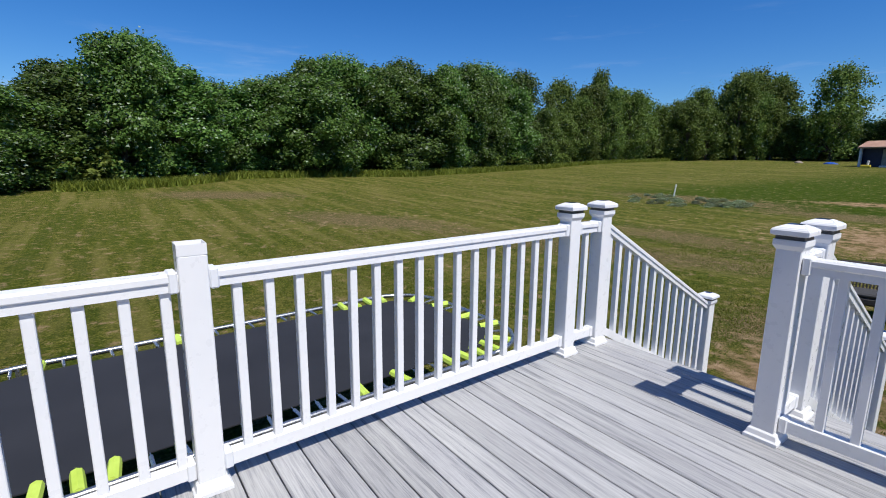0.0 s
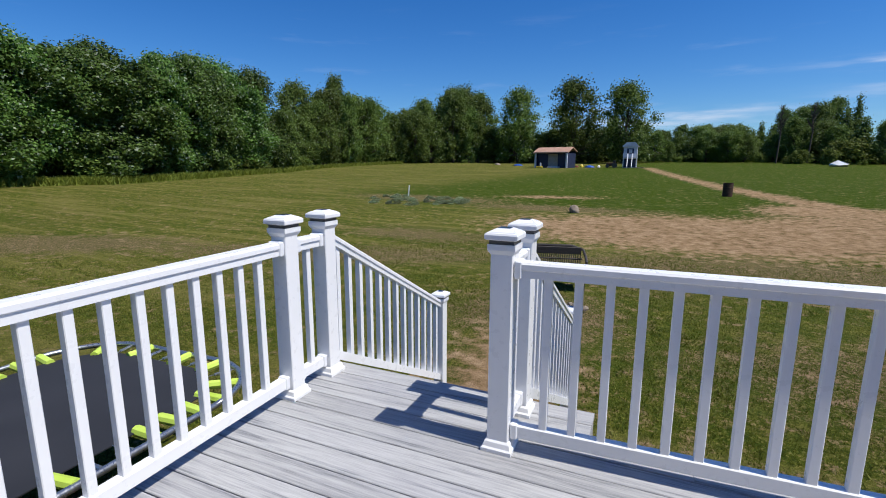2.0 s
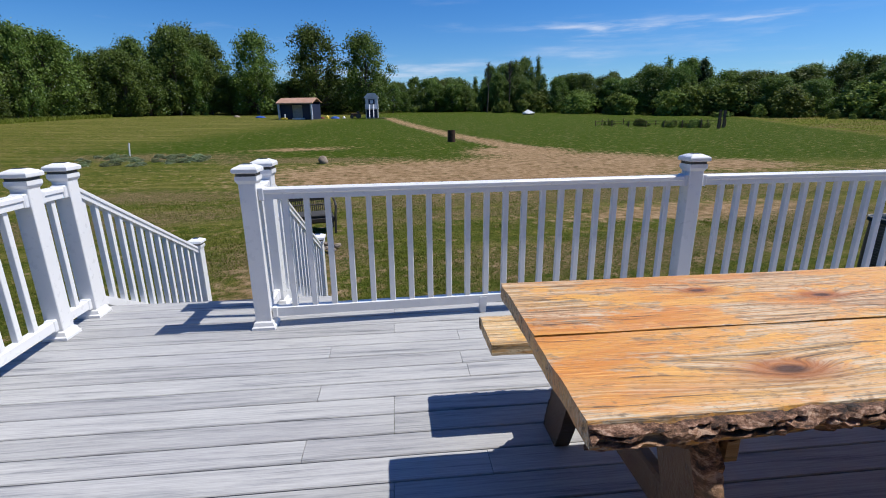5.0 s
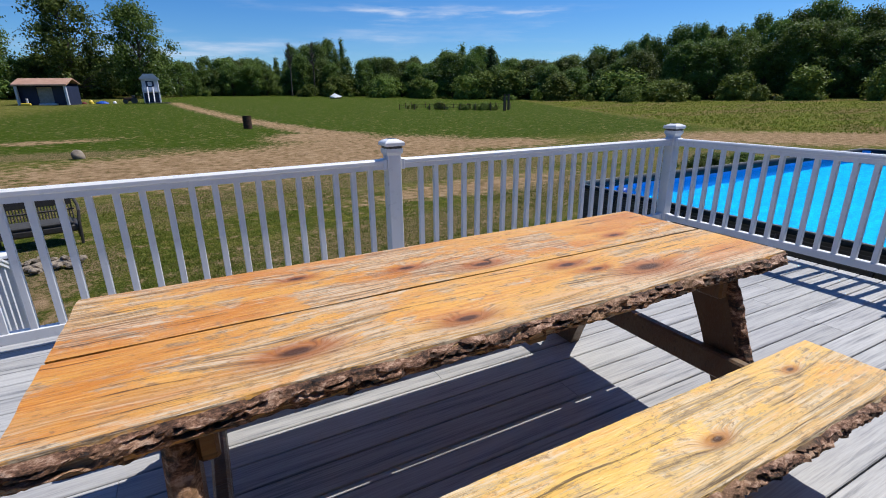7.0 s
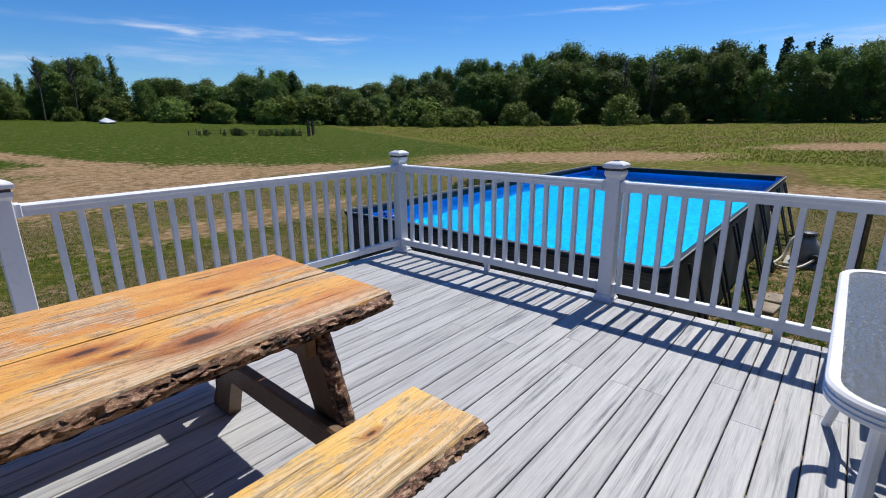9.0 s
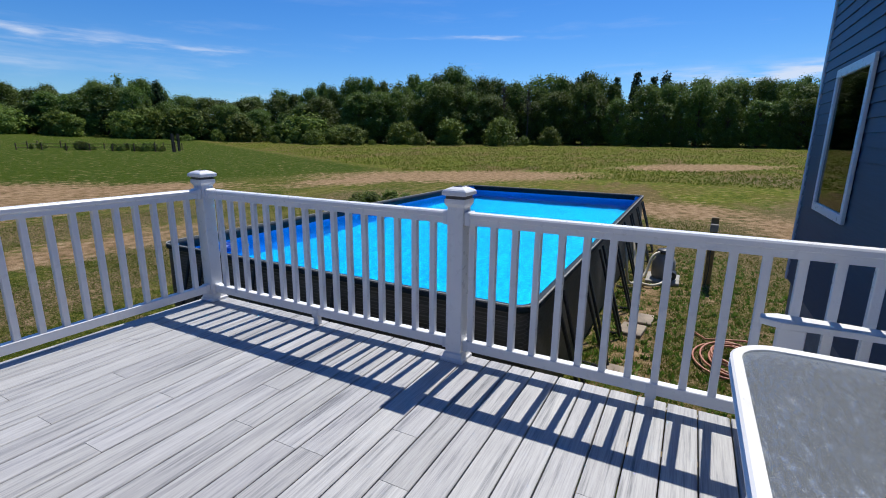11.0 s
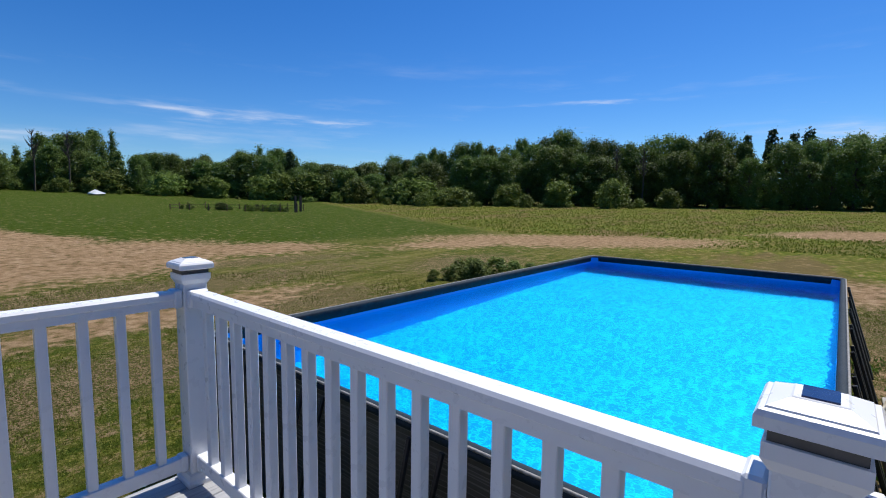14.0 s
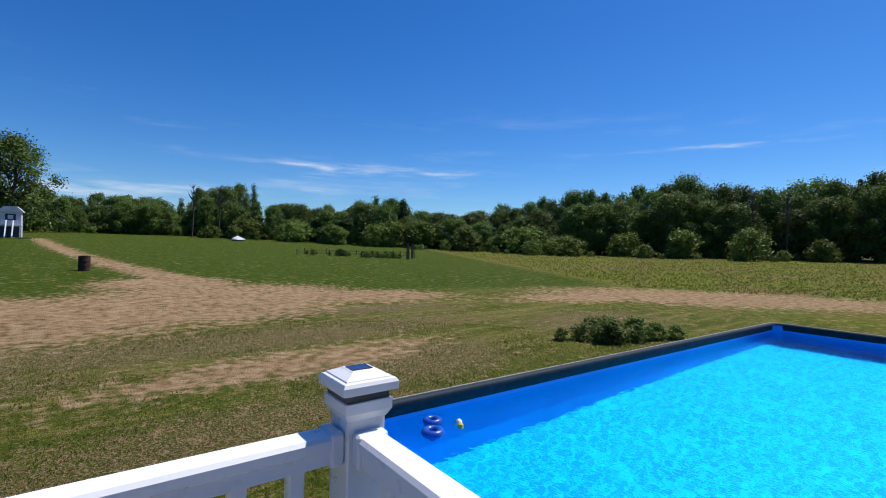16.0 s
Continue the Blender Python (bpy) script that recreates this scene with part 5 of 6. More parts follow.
def rockpile():
    rnd = random.Random(11)
    cx, cy = -6.85, 6.3
    p = thing("stone_fire_ring", cx, cy, gz(cx, cy), "loose heap of pale broken stones on the lawn", "stones")
    base = []
    for k in range(3):
        bm = bmesh.new()
        bmesh.ops.create_icosphere(bm, subdivisions=1, radius=1)
        for v in bm.verts:
            v.co = v.co * (1 + 0.4 * noise.noise(v.co * 2 + Vector((k * 9, 0, 0))))
        ob = part("stone", bm, M["stone"], p)
        base.append(ob.data)
        ob.scale = (0.12, 0.09, 0.05)
        ob.location = (k * 0.2 - 0.2, 0.1 * k, 0.04)
    for i in range(46):
        a, r = rnd.uniform(0, 6.28), 0.5 * rnd.random() ** 0.5
        ob = new("stone", base[i % 3])
        ob.parent = p
        s = rnd.uniform(0.035, 0.11)
        ob.matrix_basis = pose(r * math.cos(a) * 1.1, r * math.sin(a) * 0.8, 0.03 + 0.06 * rnd.random(), rnd.uniform(-25, 25), rnd.uniform(-25, 25), rnd.uniform(0, 360)) @ Matrix.Diagonal((s, s * 0.8, s * 0.5, 1))


rockpile()


def bench_seat_outdoor():
    x, y = -7.2, 7.9
    b = thing("wicker_loveseat", x, y, gz(x, y), "dark wicker outdoor loveseat on the lawn", "bench", "", 12)
    part("seat_base", bbox(-0.62, 0.62, -0.30, 0.30, 0.26, 0.40, 0.03), M["wicker"], b)
    part("seat_cushion", bbox(-0.56, 0.56, -0.30, 0.22, 0.401, 0.47, 0.025), M["cushion"], b, "dark cushion")
    for i in range(26):
        q = -0.58 + 1.16 * i / 25
        bm = tube(bmesh.new(), [(q, 0.26, 0.40), (q, 0.30, 0.62), (q, 0.34, 0.86)], 0.012, 5)
        part("back_spindle", bm, M["wicker"], b)
    part("back_rail", tube(bmesh.new(), [(-0.62, 0.30, 0.60), (0.62, 0.30, 0.60)], 0.02, 6), M["wicker"], b)
    part("back_rail", tube(bmesh.new(), [(-0.64, 0.35, 0.80), (-0.4, 0.35, 0.88), (0.4, 0.35, 0.88), (0.64, 0.35, 0.80)], 0.03, 8), M["wicker"], b)
    part("back_rail", bbox(-0.6, 0.6, 0.30, 0.35, 0.70, 0.86, 0.01), M["wicker"], b, "woven back panel")
    for s in (-1, 1):
        part("arm", tube(bmesh.new(), [(s * 0.64, 0.34, 0.80), (s * 0.68, 0.1, 0.68), (s * 0.67, -0.26, 0.64), (s * 0.64, -0.30, 0.45), (s * 0.62, -0.30, 0.0)], 0.028, 7), M["wicker"], b)
        part("back_leg", tube(bmesh.new(), [(s * 0.60, 0.28, 0.4), (s * 0.62, 0.34, 0.0)], 0.028, 7), M["wicker"], b)


bench_seat_outdoor()


def stump_thing(x, y, r, h, label):
    s = thing("tree_stump", x, y, gz(x, y), label, "stump")
    bm = bmesh.new()
    rings = []
    for z, k in ((-0.05, 1.35), (0.05, 1.15), (h * 0.6, 1.0), (h - 0.004, 0.98)):
        rings.append([(r * k * (1 + 0.1 * noise.noise((math.cos(a) * 1.5, math.sin(a) * 1.5, z))) * math.cos(a), r * k * (1 + 0.1 * noise.noise((math.cos(a) * 1.5, math.sin(a) * 1.5, z))) * math.sin(a), z) for a in (2 * math.pi * i / 18 for i in range(18))])
    part("stump_bark", loft(bm, rings), M["trunk"], s)
    bm = bmesh.new()
    loft(bm, [[(x_ * 0.94, y_ * 0.94, h - 0.003) for x_, y_, _ in rings[-1]], [(x_ * 0.93, y_ * 0.93, h + 0.006) for x_, y_, _ in rings[-1]]])
    part("cut_face", bm, M["stumptop"], s, "pale cut face")


stump_thing(-7.62, 5.75, 0.16, 0.30, "short tree stump with a pale cut top on the lawn")


def far_things():
    x, y = -0.86, 32.9
    b = thing("burn_barrel", x, y, gz(x, y), "rusty dark steel burn barrel standing on the grass", "barrel")
    rows = []
    for z, r in ((0, 0.29), (0.28, 0.29), (0.29, 0.305), (0.31, 0.305), (0.32, 0.29), (0.57, 0.29), (0.58, 0.305), (0.60, 0.305), (0.61, 0.29), (0.86, 0.29), (0.88, 0.30), (0.88, 0.27), (0.3, 0.27)):
        rows.append([(r * math.cos(a), r * math.sin(a), z - 0.03) for a in (2 * math.pi * i / 20 for i in range(20))])
    part("drum", loft(bmesh.new(), rows), M["rust"], b)
    x, y = -8.75, 21.6
    b = thing("boulder", x, y, gz(x, y), "rounded pale field stone at the edge of the dirt", "rock")
    bm = bmesh.new()
    bmesh.ops.create_icosphere(bm, subdivisions=3, radius=0.24)
    for v in bm.verts:
        v.co = v.co * (1 + 0.25 * noise.noise(v.co * 5)) + Vector((0, 0, 0.13))
    part("rock_body", bm, M["stone"], b, "", "", True)
    x, y = -19.7, 24.8
    b = thing("marker_stake", x, y, gz(x, y), "thin white-painted stake leaning in the clover", "stake")
    part("stake_rod", tube(bmesh.new(), [(0, 0, -0.1), (0.10, 0, 0.75)], 0.04, 6), M["whiteplastic"], b)
    # open-fronted shed
    x, y = -20.4, 75.0
    g = gz(x, y)
    s = thing("open_shed", x, y, g, "open-fronted navy shed with a tan roof and pale corner posts", "shed", "", -14)
    W, D, Ht = 5.6, 3.2, 2.3
    part("back_wall", bbox(-W / 2, W / 2, D - 0.1, D, 0, Ht + 0.5), M["navy"], s)
    part("side_wall", bbox(-W / 2, -W / 2 + 0.1, 0.1, D - 0.1, 0, Ht), M["navy"], s)
    part("side_wall", bbox(W / 2 - 0.1, W / 2, 0.1, D - 0.1, 0, Ht), M["navy"], s)
    part("front_wall", bbox(-W / 2 + 0.15, -0.75, 0.5, 0.6, 0, Ht), M["navy"], s)
    part("front_wall", bbox(0.95, W / 2 - 0.15, 0.5, 0.6, 0, Ht), M["navy"], s)
    part("sliding_door", bbox(-0.75, 0.95, 0.62, 0.68, 0.15, Ht - 0.1), M["concrete"], s, "grey door")
    part("floor_sill", bbox(-0.6, 1.3, -0.1, 0.5, 0, 0.22, 0.02), M["whiteplastic"], s, "pale low ramp")
    for q in (-W / 2, W / 2 - 0.25):
        part("corner_post", bbox(q, q + 0.25, -0.2, 0.08, 0, Ht + 0.05, 0.01), M["shedwhite"], s, "pale corner post")
    bm = loft(bmesh.new(), [[(q, -0.35, Ht + 0.02), (q, -0.35, Ht + 0.2), (q, D / 2, Ht + 1.0), (q, D + 0.3, Ht + 0.35), (q, D + 0.3, Ht + 0.25), (q, D / 2, Ht + 0.85)] for q in (-W / 2 - 0.2, W / 2 + 0.2)])
    bmesh.ops.recalc_face_normals(bm, faces=bm.faces)
    part("roof", bm, M["tanroof"], s, "tan metal roof")
    t = thing("toy_pile", x - 1.6, y - 1.1, g, "yellow and white plastic toys in front of the shed", "toys")
    part("toy_block", bbox(-0.5, 0.5, -0.2, 0.2, 0, 0.28, 0.05), M["yellow"], t)
    part("toy_post", bbox(0.1, 0.3, -0.1, 0.1, 0.28, 0.8, 0.03), M["whiteplastic"], t)
    for (dx, dy, mat, w, h, lab, nm) in ((5.6, 3.5, "bluecloth", 1.6, 0.35, "crumpled blue tarp on the grass", "blue_tarp"), (4.3, 4, "yellow", 0.6, 0.5, "yellow plastic ride-on toy", "ride_on_toy"), (3.6, 3.2, "redcloth", 0.7, 0.3, "dark red plastic toy", "red_toy"), (7.0, 4, "whiteplastic", 0.5, 0.35, "white plastic bucket on the grass", "bucket"), (-7.5, 8, "bluecloth", 1.8, 0.3, "blue tarp over a low heap", "blue_tarp"), (-12, 10, "stone", 1.2, 0.35, "low pale stone heap", "stone_heap")):
        xx, yy = x + dx, y + dy
        o = thing(nm, xx, yy, gz(xx, yy), lab, "yard item")
        bm = bmesh.new()
        bmesh.ops.create_icosphere(bm, subdivisions=2, radius=1)
        for v in bm.verts:
            v.co = Vector((v.co.x * w / 2, v.co.y * w / 3, max(0, v.co.z) * h)) * (1 + 0.3 * noise.noise(v.co * 2.3))
        part("heap", bm, M[mat], o)
    # playhouse
    x, y = -8.7, 78
    g = gz(x, y)
    s = thing("playhouse", x, y, g, "tall weathered white playhouse with a peaked roof, porch and slide rails", "playhouse", "", 0)
    W, D = 2.0, 1.8
    part("lower_wall", bbox(-W / 2, W / 2, 0.5, D, 0, 1.5, 0.01), M["shedwhite"], s)
    part("upper_wall", bbox(-W / 2, W / 2, 0.2, D, 1.62, 3.3, 0.01), M["shedwhite"], s)
    part("floor_deck", bbox(-W / 2 - 0.05, W / 2 + 0.05, -0.55, D, 1.5, 1.62), M["shedwhite"], s)
    bm = loft(bmesh.new(), [[(-W / 2 - 0.2, q, 3.25), (-W / 2 - 0.2, q, 3.35), (-0.6, q, 3.95), (0.6, q, 3.95), (W / 2 + 0.2, q, 3.35), (W / 2 + 0.2, q, 3.25)] for q in (-0.1, D + 0.2)])
    bmesh.ops.recalc_face_normals(bm, faces=bm.faces)
    part("roof", bm, M["shedwhite"], s)
    part("window_frame", bbox(-0.5, 0.5, 0.14, 0.2, 2.2, 3.0), M["navy"], s, "dark window")
    part("window_pane", bbox(-0.25, 0.25, 0.12, 0.14, 2.35, 2.85), M["shedwhite"], s)
    for q in (-W / 2, W / 2 - 0.1):
        part("porch_post", bbox(q, q + 0.1, -0.5, -0.4, 0, 1.5), M["whiteplastic"], s)
    for i in range(9):
        q = -W / 2 + (W - 0.04) * i / 8
        if 2 < i < 6:
            continue
        part("porch_picket", bbox(q, q + 0.04, -0.52, -0.48, 1.62, 2.25), M["whiteplastic"], s)
    for q in (-0.38, 0.28):
        bm = loft(bmesh.new(), [[(q, -0.5, 2.2), (q + 0.12, -0.5, 2.2), (q + 0.12, -0.5, 1.9), (q, -0.5, 1.9)], [(q, -1.9, 0.25), (q + 0.12, -1.9, 0.25), (q + 0.12, -1.9, 0.0), (q, -1.9, 0.0)]])
        bmesh.ops.recalc_face_normals(bm, faces=bm.faces)
        part("ladder_rail", bm, M["whiteplastic"], s, "white ladder rail")
    # solid dark panel painted to read as shade under the porch
    part("opening_shade_panel", bbox(-W / 2 + 0.1, W / 2 - 0.1, -0.3, -0.25, 0.1, 1.4), M["navy"], s, "dark panel standing in for the shaded lower opening")
    part("pad", bbox(0.6, 2.2, -1.4, -0.6, 0, 0.1), M["stone"], s, "pale ground pad")
    o = thing("garden_tractor", x - 2.6, y - 1, g, "small dark garden tractor parked by the playhouse", "tractor")
    part("tractor_body", bbox(-0.8, 0.5, -0.35, 0.35, 0.3, 0.8, 0.08), M["rust"], o)
    part("tractor_seat", bbox(0.2, 0.6, -0.2, 0.2, 0.8, 1.1, 0.05), M["blacktube"], o)
    for q, r in ((-0.6, 0.28), (0.45, 0.4)):
        for sy in (-0.42, 0.3):
            part("wheel", tube(bmesh.new(), [(q, sy, r), (q, sy + 0.14, r)], r, 12), M["blacktube"], o)
    # a low white trailer by the far woods
    x, y = 20.4, 88
    g = gz(x, y)
    o = thing("covered_boat", x, y, g, "small white covered boat parked before the woods", "boat")
    bm = loft(bmesh.new(), [[(-1.5, -0.6, 0.3), (-1.5, 0.6, 0.3), (-1.4, 0.6, 0.6), (-1.4, -0.6, 0.6)], [(-0.2, -0.7, 0.25), (-0.2, 0.7, 0.25), (-0.2, 0.15, 1.35), (-0.2, -0.15, 1.35)], [(1.8, -0.1, 0.4), (1.8, 0.1, 0.4), (1.8, 0.1, 0.6), (1.8, -0.1, 0.6)]])
    bmesh.ops.recalc_face_normals(bm, faces=bm.faces)
    part("boat_cover", bm, M["vinyl"], o)
    o.scale = (0.7, 0.7, 0.7)
    part("trailer", bbox(-1.5, 1.5, -0.5, 0.5, 0.0, 0.24), M["blacktube"], o)


far_things()


# ---- plants ----
def leaf_mesh(name, pts, nrm, size, mat, rnd, extra=None, aspect=0.62):
    """Small four-cornered leaves at pts, facing nrm."""
    n = len(pts)
    nrm = nrm / np.maximum(np.linalg.norm(nrm, axis=1, keepdims=True), 1e-6)
    r = rnd.normal(size=(n, 3))
    u = np.cross(nrm, r)
    u /= np.maximum(np.linalg.norm(u, axis=1, keepdims=True), 1e-6)
    v = np.cross(nrm, u)
    s = size * rnd.uniform(0.6, 1.35, size=(n, 1))
    co = np.stack([pts - u * s * 0.5 - v * s * 0.3, pts + u * s * 0.5 - v * s * 0.3 + nrm * s * 0.08, pts + v * s * 0.6], 1).reshape(-1, 3)
    f = np.arange(n * 3).reshape(-1, 3)
    me = bpy.data.meshes.new(name)
    cv, cf = co.tolist(), f.tolist()
    if extra is not None:
        off = len(cv)
        cv += extra[0]
        cf += [[i + off for i in q] for q in extra[1]]
    me.from_pydata(cv, [], cf)
    me.materials.append(mat)
    return me


def core_blob(c, r, seed):
    bm = bmesh.new()
    bmesh.ops.create_icosphere(bm, subdivisions=1, radius=1)
    for v in bm.verts:
        d = 1 + 0.25 * noise.noise(v.co * 2 + Vector((seed, 0, 0)))
        v.co = Vector((c[0] + v.co.x * r[0] * d, c[1] + v.co.y * r[1] * d, c[2] + v.co.z * r[2] * d))
    bm.verts.index_update()
    out = ([tuple(v.co) for v in bm.verts], [[v.index for v in f.verts] for f in bm.faces])
    bm.free()
    return out


def merge(parts_):
    V, F = [], []
    for v, f in parts_:
        o = len(V)
        V += v
        F += [[i + o for i in q] for q in f]
    return V, F


def crown(seed, H, W, n, leaf, mat, low=0.08, clump=12, style="round"):
    """Foliage of a tree H high and W wide: overlapping boughs, each set with clumps of leaves."""
    rnd = np.random.default_rng(seed)
    boughs = []
    nb = (46 if H < 12 else 78) if style != "cone" else 40
    for i in range(nb):
        f = (i + rnd.uniform(0, 1)) / nb
        z = H * (low + (0.97 - low) * f)
        if style == "cone":
            R = W * 0.5 * (1.02 - f) ** 0.8
            br = W * 0.15 * (1.1 - f) + 0.2
        else:
            R = W * 0.5 * (math.sin(math.pi * min(0.97, 0.20 + 0.72 * f)) ** 0.6)
            br = W * (rnd.uniform(0.055, 0.15) if H < 12 else rnd.uniform(0.035, 0.11))
        a = i * 2.4 + rnd.uniform(-0.4, 0.4)
        d = max(0, R - br) * rnd.uniform(0.4, 1.38)
        boughs.append((d * math.cos(a), d * math.sin(a), min(z, H - br * rnd.uniform(0.5, 1.1)), br))
    B = np.array(boughs)
    w = B[:, 3] ** 2
    nc = n // clump
    idx = rnd.choice(nb, nc, p=w / w.sum())
    d = rnd.normal(size=(nc, 3))
    d[:, 2] += 0.25
    d /= np.linalg.norm(d, axis=1, keepdims=True)
    sq = 0.75 if style != "cone" else 0.45
    cc = B[idx, :3] + d * B[idx, 3:4] * np.array([1, 1, sq]) * rnd.uniform(0.82, 1.12, size=(nc, 1))
    k = np.repeat(np.arange(nc), clump)
    cr = W * 0.035 + 0.12
    off = rnd.normal(size=(len(k), 3)) * cr * (0.8 if H < 12 else 1.15)
    pts = cc[k] + off
    nrm = d[k] * 0.9 + rnd.normal(size=(len(k), 3)) * 0.55 + np.array([0, 0, 0.45])
    keep = pts[:, 2] > 0.05
    cores = merge([core_blob(b[:3], (b[3] * 0.6, b[3] * 0.6, b[3] * 0.6 * sq), seed + i) for i, b in enumerate(boughs)])
    return leaf_mesh("crown", pts[keep], nrm[keep], leaf, mat, rnd, cores), boughs


def trunk_mesh(seed, H, boughs, r, bare=False):
    rnd = random.Random(seed)
    bm = bmesh.new()
    lean = [(0.12 * rnd.uniform(-1, 1), 0.12 * rnd.uniform(-1, 1)) for _ in range(6)]
    pts = [(lean[i][0] * i, lean[i][1] * i, H * 0.86 * i / 5 - (0.3 if i == 0 else 0)) for i in range(6)]
    tube(bm, pts, [r * (1.25 - 0.2 * i) for i in range(6)], 7)
    for b in boughs[2::2]:
        z = max(0.1 * H, b[2] - 0.25 * H * rnd.uniform(0.5, 1))
        tube(bm, [(0, 0, z), (b[0] * 0.5, b[1] * 0.5, z * 0.5 + b[2] * 0.5 + 0.1), (b[0], b[1], b[2])], [r * 0.45, r * 0.28, r * 0.1], 5)
    me = bpy.data.meshes.new("trunk")
    bm.to_mesh(me)
    bm.free()
    me.materials.append(M["trunk"])
    return me


def tree_kind(seed, H, W, n, leaf, mat, **k):
    c, b = crown(seed, H, W, n, leaf, M[mat], **k)
    return trunk_mesh(seed, H, b, H * 0.02), c, H, W


def plant(kind, x, y, height, name, label, group, rnd, category="tree", wide=1.0):
    tm, cm, H, W = kind
    s = height / H
    e = new(name)
    e.matrix_basis = pose(x, y, gz(x, y) - 0.05, 0, 0, rnd.uniform(0, 360)) @ Matrix.Diagonal((s * wide, s * wide, s, 1))
    tagged(e, label, category, group)
    if tm is not None:
        t = new("trunk", tm)
        t.parent = e
    c = new("crown", cm)
    c.parent = e
    return e


NEAR = [tree_kind(20 + i, 10, w, 34000, 0.19, "leaf", low=0.06) for i, w in enumerate((7.2, 6.2, 8.0, 5.4))]
MID = [tree_kind(40 + i, 14, w, 14000, 0.31, "leaf_far", low=0.08) for i, w in enumerate((8.5, 7.2, 10, 6.5, 9))]
MID += [tree_kind(47 + i, 14, w, 9000, 0.36, "leaf_far", low=0.05, style="cone") for i, w in enumerate((8.0, 6.5))]
CONE = [tree_kind(60 + i, 12, w, 5000, 0.42, "needle", low=0.05, style="cone") for i, w in enumerate((5.5, 4.2))]
BUSH = [(None, crown(80 + i, 3, w, 2600, 0.20, M["shrub"], low=0.0)[0], 3, 4) for i, w in enumerate((4.6, 2.6, 3.4))]

# how high the woods stand against the sky, and how far off their foot is, by bearing from the deck
SKY_LINE = [(-112, 0.10), (-94, 0.105), (-91, 0.13), (-88.5, 0.195), (-85, 0.20), (-81, 0.175), (-77.5, 0.12), (-74, 0.135), (-71, 0.165), (-67, 0.20), (-63, 0.185), (-58.5, 0.182), (-56, 0.155), (-53, 0.185), (-50, 0.165), (-46.6, 0.188), (-43.5, 0.14),
            (-41, 0.147), (-38, 0.13), (-35.7, 0.159), (-32.4, 0.157), (-30, 0.105), (-28, 0.131), (-25.5, 0.125), (-22, 0.17), (-19, 0.152), (-17, 0.09), (-14, 0.08), (-10, 0.075), (-5, 0.075), (2, 0.07), (8, 0.075), (11.6, 0.10), (15, 0.105), (16.4, 0.107), (17.6, 0.076), (25, 0.076), (28, 0.094), (31, 0.104), (35, 0.086),
            (39, 0.074), (43, 0.070), (44.2, 0.087), (46, 0.078), (48.4, 0.112), (51, 0.098), (53, 0.121), (57, 0.125), (61, 0.129), (65, 0.132), (68, 0.122), (72, 0.118), (76, 0.121), (79, 0.131), (84, 0.130), (88, 0.120), (92, 0.111), (96, 0.112), (112, 0.108)]
FOOT = [(-112, 36), (-90, 38), (-84, 40), (-78, 46), (-70, 47), (-60, 48), (-52, 54), (-44, 64), (-38, 80), (-30, 98), (-20, 104), (-8, 108), (10, 112), (30, 98), (45, 92), (60, 92), (75, 98), (95, 96), (112, 96)]
LONE = [(-16.2, 0.140, 104, 0.85), (-9.9, 0.154, 104, 0.9), (-4.4, 0.145, 104, 0.9)]


